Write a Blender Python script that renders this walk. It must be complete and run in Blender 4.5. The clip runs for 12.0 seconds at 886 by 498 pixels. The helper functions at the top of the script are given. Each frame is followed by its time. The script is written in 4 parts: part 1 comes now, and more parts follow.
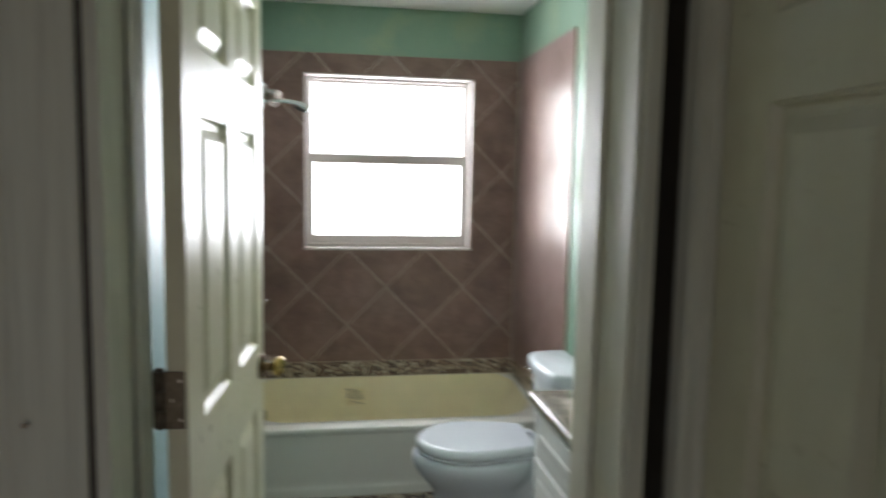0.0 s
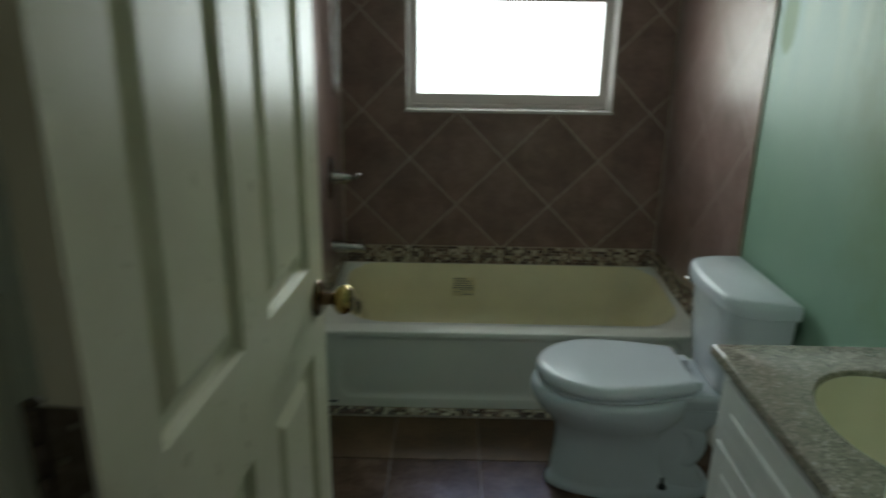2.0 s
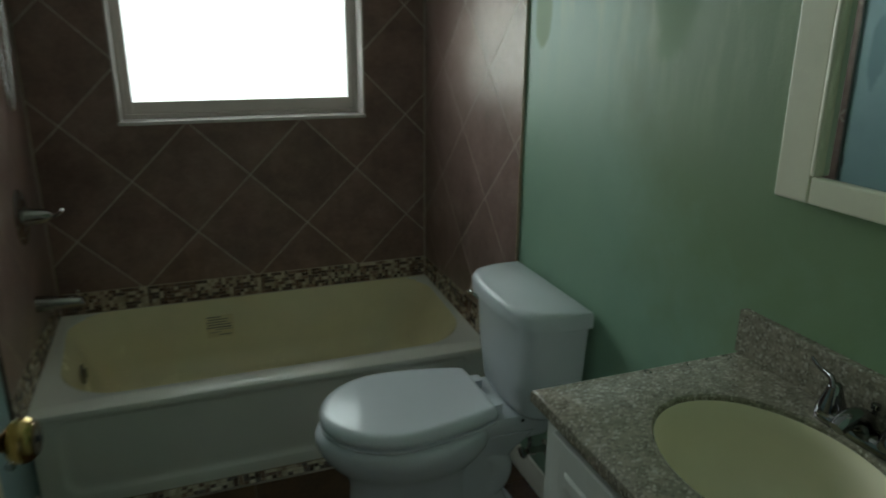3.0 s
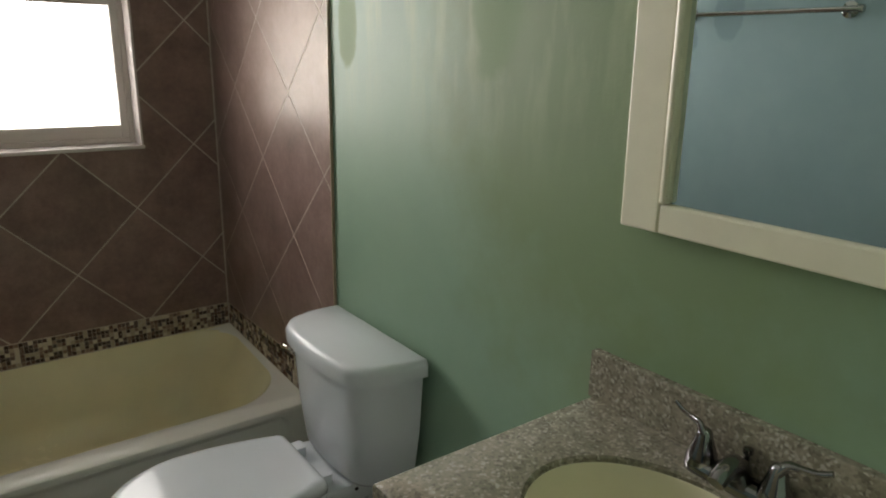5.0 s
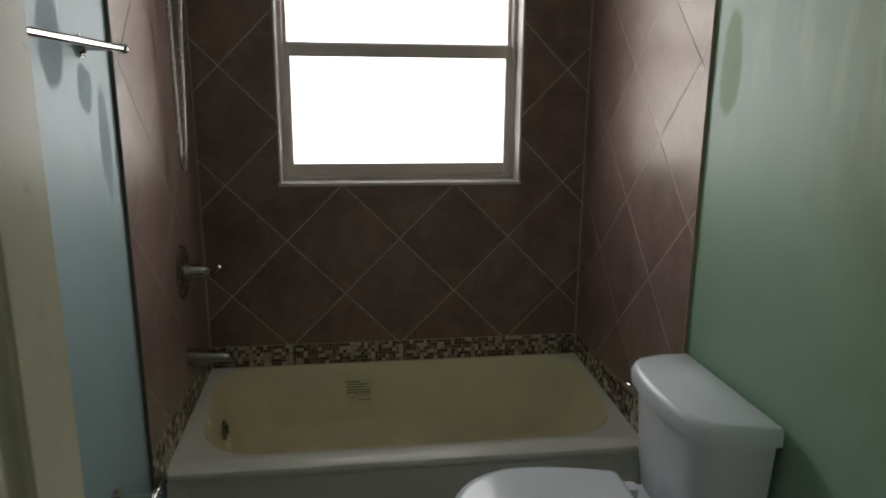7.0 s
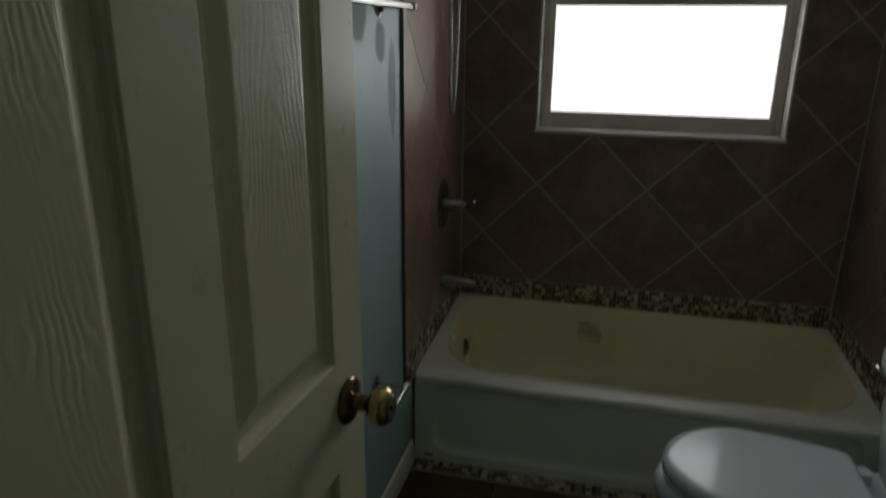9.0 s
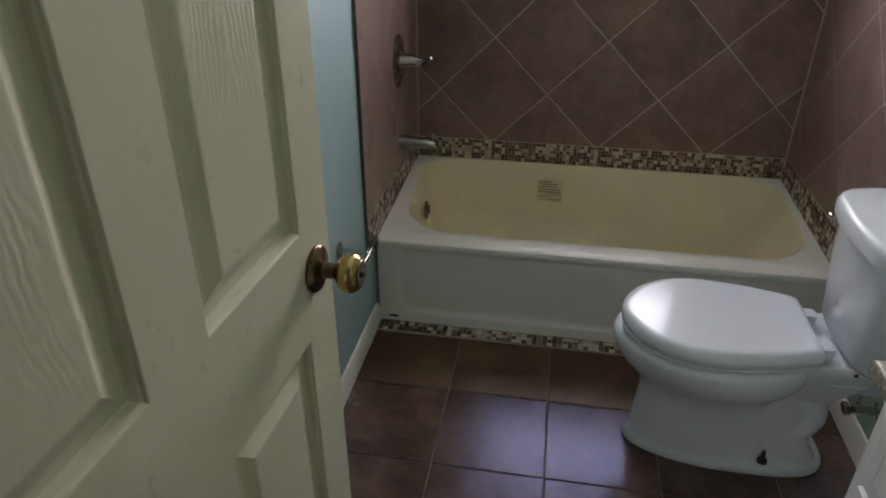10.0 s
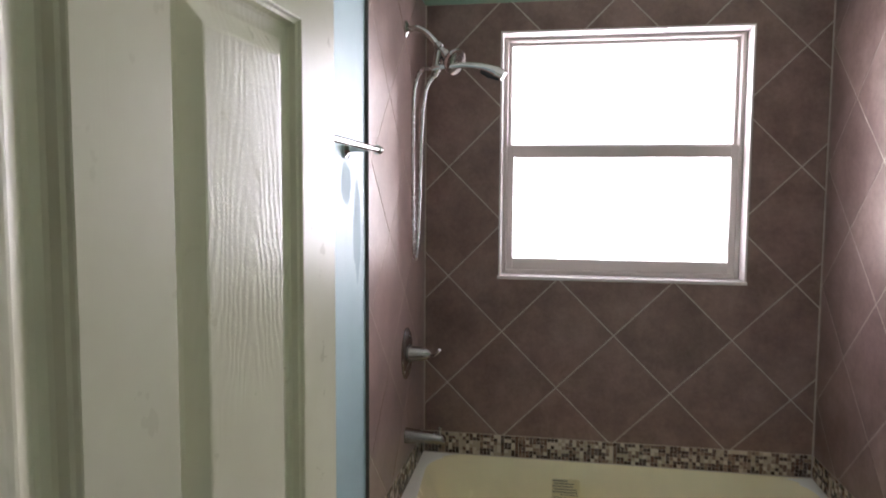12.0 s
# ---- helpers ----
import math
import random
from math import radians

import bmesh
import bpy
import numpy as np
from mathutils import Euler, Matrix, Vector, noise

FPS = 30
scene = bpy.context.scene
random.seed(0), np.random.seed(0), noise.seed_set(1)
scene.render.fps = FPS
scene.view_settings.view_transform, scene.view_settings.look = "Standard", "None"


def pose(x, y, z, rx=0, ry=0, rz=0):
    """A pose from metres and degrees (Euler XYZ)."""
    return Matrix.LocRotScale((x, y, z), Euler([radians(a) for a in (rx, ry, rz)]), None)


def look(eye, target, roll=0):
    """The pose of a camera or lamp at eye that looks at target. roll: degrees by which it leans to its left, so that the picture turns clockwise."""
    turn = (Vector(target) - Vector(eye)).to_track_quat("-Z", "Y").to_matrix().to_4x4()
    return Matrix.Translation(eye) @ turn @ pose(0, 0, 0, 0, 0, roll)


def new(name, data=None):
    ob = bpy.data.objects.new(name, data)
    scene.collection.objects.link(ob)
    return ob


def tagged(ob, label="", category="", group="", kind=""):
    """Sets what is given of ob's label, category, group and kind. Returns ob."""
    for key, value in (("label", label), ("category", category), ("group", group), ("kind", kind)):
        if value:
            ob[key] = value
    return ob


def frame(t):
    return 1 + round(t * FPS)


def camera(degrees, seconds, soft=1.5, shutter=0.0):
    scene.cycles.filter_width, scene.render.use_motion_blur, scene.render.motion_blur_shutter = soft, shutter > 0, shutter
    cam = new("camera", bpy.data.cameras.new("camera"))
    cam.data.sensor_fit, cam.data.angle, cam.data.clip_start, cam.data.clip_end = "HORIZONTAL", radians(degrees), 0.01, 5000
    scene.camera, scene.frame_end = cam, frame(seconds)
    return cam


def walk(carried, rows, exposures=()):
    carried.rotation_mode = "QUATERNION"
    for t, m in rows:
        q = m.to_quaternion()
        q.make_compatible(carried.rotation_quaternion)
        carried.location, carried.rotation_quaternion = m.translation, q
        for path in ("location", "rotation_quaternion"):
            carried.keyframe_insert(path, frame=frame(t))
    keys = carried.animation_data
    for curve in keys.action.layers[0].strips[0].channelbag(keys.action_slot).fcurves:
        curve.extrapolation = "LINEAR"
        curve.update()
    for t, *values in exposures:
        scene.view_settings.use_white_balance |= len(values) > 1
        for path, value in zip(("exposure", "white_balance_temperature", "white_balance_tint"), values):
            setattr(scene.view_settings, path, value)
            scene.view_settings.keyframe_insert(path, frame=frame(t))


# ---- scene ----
cam = camera(65.9, 12.0, 1.8, 0.5)
PATH = [
    (0, (0.471, -3.881, 1.51), (0.782, -1.916, 1.309), 1.1),
    (0.3, (0.496, -3.815, 1.486), (0.473, -1.821, 1.335), 0.9),
    (0.5, (0.5, -3.752, 1.472), (0.321, -1.767, 1.315), 1.6),
    (0.7, (0.499, -3.691, 1.46), (0.186, -1.726, 1.261), 1.8),
    (1, (0.489, -3.596, 1.477), (0.064, -1.675, 1.121), 1.4),
    (1.5, (0.471, -3.389, 1.486), (0.188, -1.497, 0.902), 0.9),
    (2, (0.518, -3.184, 1.478), (0.495, -1.282, 0.861), 0.8),
    (2.5, (0.551, -3.004, 1.464), (1.026, -1.162, 0.846), 0.3),
    (3, (0.543, -2.838, 1.466), (1.207, -1.054, 0.85), 0.5),
    (3.5, (0.547, -2.718, 1.476), (1.617, -1.146, 0.857), 0.4),
    (3.7, (0.567, -2.687, 1.459), (1.77, -1.207, 0.859), 0.4),
    (5.3, (0.631, -2.623, 1.445), (1.758, -1.053, 0.932), 1.3),
    (5.5, (0.614, -2.632, 1.454), (1.691, -1.02, 0.961), 1.1),
    (6, (0.602, -2.647, 1.476), (1.236, -0.812, 0.995), 0.8),
    (6.5, (0.554, -2.661, 1.486), (0.952, -0.758, 1.014), 1.2),
    (6.7, (0.569, -2.661, 1.471), (0.907, -0.745, 1.009), 0.8),
    (8.3, (0.578, -2.765, 1.461), (0.41, -0.82, 1.027), 0.8),
    (8.5, (0.571, -2.765, 1.453), (0.282, -0.834, 1.021), 0.7),
    (9, (0.603, -2.808, 1.499), (0.153, -0.958, 0.888), 0.6),
    (9.5, (0.593, -2.784, 1.498), (0.204, -1.042, 0.596), 0.7),
    (10, (0.578, -2.773, 1.48), (0.289, -1.051, 0.504), 0.3),
    (10.5, (0.563, -2.759, 1.463), (0.289, -1.023, 0.507), 0.1),
    (11, (0.576, -2.767, 1.482), (0.27, -0.924, 0.768), -0.2),
    (11.5, (0.578, -2.772, 1.499), (0.25, -0.833, 1.142), 0.3),
    (12, (0.536, -2.733, 1.438), (0.205, -0.767, 1.282), 0.4),
]
EXPOSURES = [
    (0.0, -0.10, 7050, 16), (0.3, -0.27, 7050, 14), (0.7, -0.48, 7100, 13), (1.0, -0.65, 7000, 11), (1.5, -1.12, 7050, 4), (2.0, -1.45, 7050, 2), (2.5, -1.80, 7050, 0), (3.0, -2.02, 7100, -2), (3.7, -2.04, 7150, -3),
    (5.3, -1.08, 8400, 20), (6.0, -1.36, 8000, 18), (6.7, -1.65, 7700, 18), (8.3, -2.45, 7500, 12), (9.2, -2.68, 7500, 12), (9.6, -1.55, 7000, 14), (10.0, -0.88, 7250, 25), (10.5, -0.08, 7100, 34), (11.0, 0.40, 7000, 37), (11.5, 0.1, 6950, 35), (12.0, -0.32, 7050, 29),
]
walk(cam, [(t, look(eye, target, roll)) for t, eye, target, roll in PATH], EXPOSURES)

# ---- light ----
world = bpy.data.worlds.new("sky")
scene.world = world
world.use_nodes = True
wn = world.node_tree.nodes
sky = wn.new("ShaderNodeTexSky")
sky.sky_type, sky.sun_disc = "NISHITA", False
sky.sun_elevation, sky.sun_rotation = radians(48), radians(150)
wn["Background"].inputs["Strength"].default_value = 0.12
world.node_tree.links.new(sky.outputs[0], wn["Background"].inputs["Color"])

# the sky's light at the bathroom window
daylight = bpy.data.lights.new("window_daylight", "AREA")
daylight.shape, daylight.size, daylight.size_y = "RECTANGLE", 1.5, 1.7
daylight.spread = radians(124)
daylight.energy, daylight.color = 150.0, (0.795, 0.892, 1.0)
lamp = new("window_daylight", daylight)
lamp.matrix_world = look((0.82, 0.90, 1.64), (0.93, -1.0, 1.76))  # the sunlit ground outside throws light up to the ceiling

# fill lamp added past the unseen hall end, standing for light from behind
beyond = bpy.data.lights.new("hall_fill", "AREA")
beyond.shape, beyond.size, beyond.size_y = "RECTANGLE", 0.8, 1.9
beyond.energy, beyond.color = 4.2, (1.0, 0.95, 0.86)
lamp = new("hall_fill", beyond)
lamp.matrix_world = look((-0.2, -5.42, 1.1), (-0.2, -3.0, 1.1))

# ---- materials ----


class Mat:
    """A small node-material builder."""

    def __init__(self, name, color=(0.8, 0.8, 0.8), rough=0.5, metal=0.0, coat=0.0, ior=1.5):
        self.m = bpy.data.materials.new(name)
        self.m.use_nodes = True
        self.t = self.m.node_tree
        self.n = self.t.nodes
        self.b = self.n["Principled BSDF"]
        self.set("Base Color", (*color, 1))
        self.set("Roughness", rough)
        self.set("Metallic", metal)
        self.set("IOR", ior)
        self.set("Coat Weight", coat)
        self.set("Coat Roughness", 0.08)
        self.co = self.n.new("ShaderNodeNewGeometry").outputs["Position"]

    def set(self, key, value):
        self.b.inputs[key].default_value = value

    def link(self, a, b):
        self.t.links.new(a, b)

    def noise(self, scale, detail=4.0, rough=0.55, stretch=None, offset=None):
        n = self.n.new("ShaderNodeTexNoise")
        n.inputs["Scale"].default_value, n.inputs["Detail"].default_value, n.inputs["Roughness"].default_value = scale, detail, rough
        vec = self.co
        if offset is not None:
            add = self.n.new("ShaderNodeVectorMath")
            add.operation = "ADD"
            self.link(vec, add.inputs[0])
            self.link(offset, add.inputs[1])
            vec = add.outputs[0]
        if stretch:
            mp = self.n.new("ShaderNodeMapping")
            mp.inputs["Scale"].default_value = stretch
            self.link(vec, mp.inputs["Vector"])
            vec = mp.outputs[0]
        self.link(vec, n.inputs["Vector"])
        return n.outputs["Fac"]

    def ramp(self, fac, stops, constant=False):
        r = self.n.new("ShaderNodeValToRGB")
        e = r.color_ramp.elements
        while len(e) < len(stops):
            e.new(0.5)
        for el, (p, c) in zip(e, stops):
            el.position, el.color = p, (*c, 1) if len(c) == 3 else c
        if constant:
            r.color_ramp.interpolation = "CONSTANT"
        self.link(fac, r.inputs[0])
        return r.outputs[0]

    def mix(self, fac, a, b, mode="MIX"):
        x = self.n.new("ShaderNodeMix")
        x.data_type, x.blend_type = "RGBA", mode
        for sock, val in ((x.inputs[0], fac), (x.inputs[6], a), (x.inputs[7], b)):
            if isinstance(val, (int, float)):
                sock.default_value = val
            elif isinstance(val, tuple):
                sock.default_value = (*val, 1)
            else:
                self.link(val, sock)
        return x.outputs[2]

    def math(self, op, a, b=0.0, clamp=False):
        x = self.n.new("ShaderNodeMath")
        x.operation, x.use_clamp = op, clamp
        for sock, val in ((x.inputs[0], a), (x.inputs[1], b)):
            if isinstance(val, (int, float)):
                sock.default_value = val
            else:
                self.link(val, sock)
        return x.outputs[0]

    def color(self, sock):
        self.link(sock, self.b.inputs["Base Color"])
        return self

    def rough(self, sock, lo, hi):
        r = self.n.new("ShaderNodeMapRange")
        r.inputs["To Min"].default_value, r.inputs["To Max"].default_value = lo, hi
        r.inputs["From Min"].default_value, r.inputs["From Max"].default_value = 0.3, 0.7
        self.link(sock, r.inputs[0])
        self.link(r.outputs[0], self.b.inputs["Roughness"])
        return self

    def bump(self, sock, dist, strength=1.0):
        bp = self.n.new("ShaderNodeBump")
        bp.inputs["Distance"].default_value, bp.inputs["Strength"].default_value = dist, strength
        self.link(sock, bp.inputs["Height"])
        self.link(bp.outputs[0], self.b.inputs["Normal"])
        return self

    def random(self):
        return self.n.new("ShaderNodeObjectInfo").outputs["Random"]

    def island(self):
        return self.n.new("ShaderNodeNewGeometry").outputs["Random Per Island"]


def m_tile(name, dark, mid, light, rough_lo, rough_hi, ior=1.5):
    """Mottled brown ceramic, each tile with its own cast and its own clouding."""
    m = Mat(name, ior=ior)
    rnd = m.random()
    off = m.n.new("ShaderNodeCombineXYZ")
    for i in range(3):
        m.link(m.math("MULTIPLY", rnd, 17.0 + 9 * i), off.inputs[i])
    cloud = m.noise(5.5, 8, 0.66, offset=off.outputs[0])
    fine = m.noise(60.0, 3, 0.6)
    col = m.ramp(cloud, [(0.28, dark), (0.5, mid), (0.74, light)])
    cast = m.ramp(rnd, [(0.0, (0.92, 0.92, 0.92)), (1.0, (1.07, 1.06, 1.05))])
    col = m.mix(1.0, col, cast, "MULTIPLY")
    col = m.mix(0.14, col, m.ramp(fine, [(0.35, dark), (0.65, light)]))
    m.color(col).rough(cloud, rough_lo, rough_hi)
    m.bump(m.math("ADD", cloud, m.math("MULTIPLY", fine, 0.12)), 0.0007, 0.35)
    return m.m


M_TILE = m_tile("brown_wall_tile", (0.138, 0.087, 0.076), (0.228, 0.149, 0.132), (0.345, 0.238, 0.21), 0.28, 0.35, 1.40)
M_TILE.node_tree.nodes["Principled BSDF"].inputs["Specular Tint"].default_value = (0.92, 0.76, 0.50, 1)
M_FLOOR = m_tile("brown_floor_tile", (0.042, 0.021, 0.011), (0.100, 0.056, 0.030), (0.19, 0.118, 0.068), 0.18, 0.28, 1.52)
M_FLOOR_DULL = m_tile("worn_floor_tile", (0.036, 0.018, 0.008), (0.090, 0.047, 0.022), (0.17, 0.096, 0.05), 0.36, 0.55, 1.38)

M_FLOOR.node_tree.nodes["Principled BSDF"].inputs["Specular Tint"].default_value = (0.46, 0.52, 1.0, 1)


def m_plain(name, color, rough, vary=0.06, scale=9.0, bump=0.0004, bscale=120.0, metal=0.0, coat=0.0, ior=1.5):
    m = Mat(name, color, rough, metal, coat, ior)
    a = tuple(c * (1 - vary) for c in color)
    b = tuple(min(1, c * (1 + vary)) for c in color)
    n = m.noise(scale, 5, 0.6)
    m.color(m.ramp(n, [(0.3, a), (0.7, b)])).rough(n, rough * 0.85, min(1, rough * 1.2))
    if bump:
        m.bump(m.noise(bscale, 3, 0.6), bump, 0.6)
    return m.m


M_GROUT = m_plain("sanded_grout", (0.48, 0.41, 0.345), 0.9, 0.18, 22, 0.0008, 400)
M_FGROUT = m_plain("dirty_floor_grout", (0.20, 0.15, 0.12), 0.9, 0.55, 5, 0.0008, 400)
M_HALL = m_plain("blue_hall_paint", (0.17, 0.30, 0.40), 0.6, 0.07, 3, 0.0006, 160)
M_CEIL = m_plain("ceiling_paint", (0.76, 0.79, 0.75), 0.8, 0.03, 4, 0.001, 90)
def m_trim():
    """Old cream gloss paint, brushed on along the boards: long streaks, grey grime and small runs."""
    m = Mat("cream_trim_paint", (0.72, 0.69, 0.58), 0.35)
    streak = m.noise(7.0, 5, 0.62, stretch=(9, 9, 0.35))
    grime = m.noise(3.2, 5, 0.6, stretch=(1.6, 1.6, 0.7))
    col = m.ramp(streak, [(0.30, (0.58, 0.55, 0.455)), (0.52, (0.71, 0.68, 0.57)), (0.72, (0.76, 0.735, 0.63))])
    col = m.mix(m.math("MULTIPLY", m.math("SUBTRACT", grime, 0.52), 2.2, clamp=True), col, (0.50, 0.475, 0.41))
    m.color(col).rough(streak, 0.42, 0.58)
    m.bump(m.math("ADD", streak, m.math("MULTIPLY", m.noise(60, 3, 0.6, stretch=(3, 3, 0.3)), 0.35)), 0.0012, 0.45)
    return m.m


M_TRIM = m_trim()
M_BASE = m_plain("white_baseboard_paint", (0.76, 0.75, 0.68), 0.4, 0.06, 12, 0.0003, 80)
M_ENAMEL = m_plain("white_tub_enamel", (0.82, 0.795, 0.715), 0.18, 0.02, 5, 0.0, coat=0.3)
M_BASIN = m_plain("yellowed_cream_enamel", (0.81, 0.725, 0.465), 0.24, 0.05, 4, 0.0)
M_SINK = m_plain("cream_sink_china", (0.86, 0.81, 0.62), 0.38, 0.03, 5, 0.0, ior=1.35)
M_CHINA = m_plain("white_vitreous_china", (0.66, 0.70, 0.735), 0.20, 0.02, 6, 0.0, coat=0.15)
M_SEAT = m_plain("white_seat_plastic", (0.69, 0.73, 0.77), 0.11, 0.02, 6, 0.0, coat=0.3)
M_CHROME = m_plain("chrome", (0.56, 0.545, 0.51), 0.07, 0.03, 30, 0.0, metal=1.0)
M_NICKEL = m_plain("brushed_nickel", (0.36, 0.34, 0.315), 0.24, 0.06, 40, 0.0, metal=1.0)
M_BRASS = m_plain("worn_brass", (0.47, 0.345, 0.135), 0.2, 0.12, 40, 0.0, metal=1.0)
M_BRONZE = m_plain("dark_antique_brass", (0.20, 0.135, 0.085), 0.22, 0.2, 40, 0.0, metal=1.0)
M_FAUCET = m_plain("smoky_chrome", (0.26, 0.255, 0.26), 0.09, 0.05, 40, 0.0, metal=1.0)
M_HINGE = m_plain("tarnished_hinge_steel", (0.14, 0.115, 0.09), 0.4, 0.3, 60, 0.0003, 200, metal=0.9)
M_CAB = m_plain("white_cabinet_paint", (0.76, 0.77, 0.74), 0.32, 0.04, 8, 0.0003, 90)
M_MIRRORFRAME = m_plain("cream_mirror_frame_paint", (0.80, 0.765, 0.61), 0.35, 0.04, 12, 0.0003, 80)
M_VINYL = m_plain("almond_window_vinyl", (0.52, 0.465, 0.425), 0.4, 0.04, 10, 0.0)
M_MARBLE = m_plain("pale_marble_reveal", (0.62, 0.57, 0.54), 0.2, 0.06, 7, 0.0003, 60)
M_DARK = m_plain("black_rubber", (0.02, 0.02, 0.02), 0.6, 0.2, 30, 0.0)
# for tile edging, and for dark strips that stand in for shade
M_DARK_STRIP = m_plain("dark_edging_and_shade", (0.10, 0.085, 0.07), 0.45, 0.2, 30, 0.0)
M_EDGE = m_plain("tan_tile_edge", (0.34, 0.26, 0.18), 0.4, 0.15, 30, 0.0)
M_CAULK = m_plain("stained_caulk", (0.24, 0.18, 0.11), 0.6, 0.5, 40, 0.0)
M_HOSE = m_plain("ribbed_steel_hose", (0.62, 0.62, 0.62), 0.25, 0.1, 200, 0.0006, 600, metal=0.9)
M_LABEL = m_plain("clear_worn_label", (0.765, 0.68, 0.44), 0.4, 0.05, 40, 0.0)
M_INK = m_plain("grey_print", (0.25, 0.23, 0.20), 0.6, 0.35, 60, 0.0)
M_HFLOOR = m_tile("hall_floor_tile", (0.12, 0.09, 0.07), (0.16, 0.12, 0.095), (0.2, 0.15, 0.12), 0.3, 0.5)

mm = Mat("mirror_silver", (0.72, 0.79, 0.81), 0.01, 1.0)
M_MIRROR = mm.m
mg = Mat("window_glass", (1, 1, 1), 0.0, 0.0, 0.0, 1.45)
mg.set("Transmission Weight", 1.0)
M_GLASS = mg.m


def m_green():
    """Mint wall paint with brush-edged darker olive touch-ups, paler streaks high up and painted-in light falloff."""
    m = Mat("mint_green_wall_paint", (0.36, 0.54, 0.42), 0.3, ior=1.42)
    sep = m.n.new("ShaderNodeSeparateXYZ")
    m.link(m.co, sep.inputs[0])
    wob = m.noise(9.0, 4, 0.6)
    base = m.ramp(m.noise(2.2, 4, 0.6), [(0.3, (0.202, 0.325, 0.238)), (0.7, (0.243, 0.37, 0.268))])
    mask = None
    for cy, cz, ry, rz in ((-1.02, 1.53, 0.045, 0.12), (-1.60, 1.62, 0.075, 0.22), (-1.25, 1.95, 0.09, 0.2), (-1.78, 1.9, 0.1, 0.3)):
        dy = m.math("DIVIDE", m.math("SUBTRACT", sep.outputs[1], cy), ry)
        dz = m.math("DIVIDE", m.math("SUBTRACT", sep.outputs[2], cz), rz)
        d = m.math("SQRT", m.math("ADD", m.math("MULTIPLY", dy, dy), m.math("MULTIPLY", dz, dz)))
        d = m.math("ADD", d, m.math("MULTIPLY", m.math("SUBTRACT", wob, 0.5), 0.9))
        inside = m.math("MULTIPLY", m.math("SUBTRACT", 1.12, d), 5.0, clamp=True)
        mask = inside if mask is None else m.math("MAXIMUM", mask, inside)
    # olive zone by the mirror, its colour darkened for window light falling off
    dy = m.math("DIVIDE", m.math("SUBTRACT", sep.outputs[1], -1.95), 0.62)
    dz = m.math("DIVIDE", m.math("SUBTRACT", sep.outputs[2], 1.75), 1.05)
    d = m.math("ADD", m.math("ADD", m.math("MULTIPLY", dy, dy), m.math("MULTIPLY", dz, dz)), m.math("MULTIPLY", m.math("SUBTRACT", wob, 0.5), 0.8))
    olive_dim = m.math("MULTIPLY", m.math("SUBTRACT", 1.15, d), 1.4, clamp=True)
    base = m.mix(m.math("MULTIPLY", olive_dim, 0.75), base, (0.172, 0.240, 0.112))
    # paler upright streaks that come in above z = 1.2
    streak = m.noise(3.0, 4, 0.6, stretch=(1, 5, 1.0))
    pale_streaks = m.math("MULTIPLY", m.math("SUBTRACT", streak, 0.5), 6.0, clamp=True)
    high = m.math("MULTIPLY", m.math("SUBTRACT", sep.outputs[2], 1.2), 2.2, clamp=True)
    pale_streaks = m.math("MULTIPLY", pale_streaks, high)
    col = m.mix(m.math("MULTIPLY", pale_streaks, 0.7), base, (0.33, 0.405, 0.25))
    col = m.mix(mask, col, (0.185, 0.275, 0.15))
    m.color(col)
    m.link(m.math("ADD", 0.44, m.math("ADD", m.math("MULTIPLY", mask, 0.15), m.math("MULTIPLY", wob, 0.12))), m.b.inputs["Roughness"])
    m.bump(m.noise(150.0, 3, 0.6), 0.0007, 0.6)
    return m.m


M_GREEN = m_green()


def m_blue():
    """Pale blue wall paint with a few darker touch-ups below the towel bar."""
    m = Mat("pale_blue_wall_paint", (0.24, 0.395, 0.45), 0.42, ior=1.42)
    sep = m.n.new("ShaderNodeSeparateXYZ")
    m.link(m.co, sep.inputs[0])
    wob = m.noise(14.0, 4, 0.6)
    base = m.ramp(m.noise(3.0, 5, 0.6), [(0.3, (0.272, 0.395, 0.405)), (0.7, (0.32, 0.445, 0.45))])
    mask = None
    for cy, cz, ry, rz in ((-1.022, 1.468, 0.042, 0.052), (-1.18, 1.56, 0.055, 0.09), (-0.925, 1.34, 0.034, 0.125), (-1.6, 1.7, 0.09, 0.06)):
        dy = m.math("DIVIDE", m.math("SUBTRACT", sep.outputs[1], cy), ry)
        dz = m.math("DIVIDE", m.math("SUBTRACT", sep.outputs[2], cz), rz)
        d = m.math("SQRT", m.math("ADD", m.math("MULTIPLY", dy, dy), m.math("MULTIPLY", dz, dz)))
        d = m.math("ADD", d, m.math("MULTIPLY", m.math("SUBTRACT", wob, 0.5), 0.8))
        inside = m.math("MULTIPLY", m.math("SUBTRACT", 1.1, d), 6.0, clamp=True)
        mask = inside if mask is None else m.math("MAXIMUM", mask, inside)
    m.color(m.mix(m.math("MULTIPLY", mask, 0.9), base, (0.215, 0.32, 0.33)))
    m.link(m.math("ADD", 0.46, m.math("ADD", m.math("MULTIPLY", mask, 0.22), m.math("MULTIPLY", wob, 0.12))), m.b.inputs["Roughness"])
    m.bump(m.noise(160.0, 3, 0.6), 0.0006, 0.6)
    return m.m


M_BLUE = m_blue()


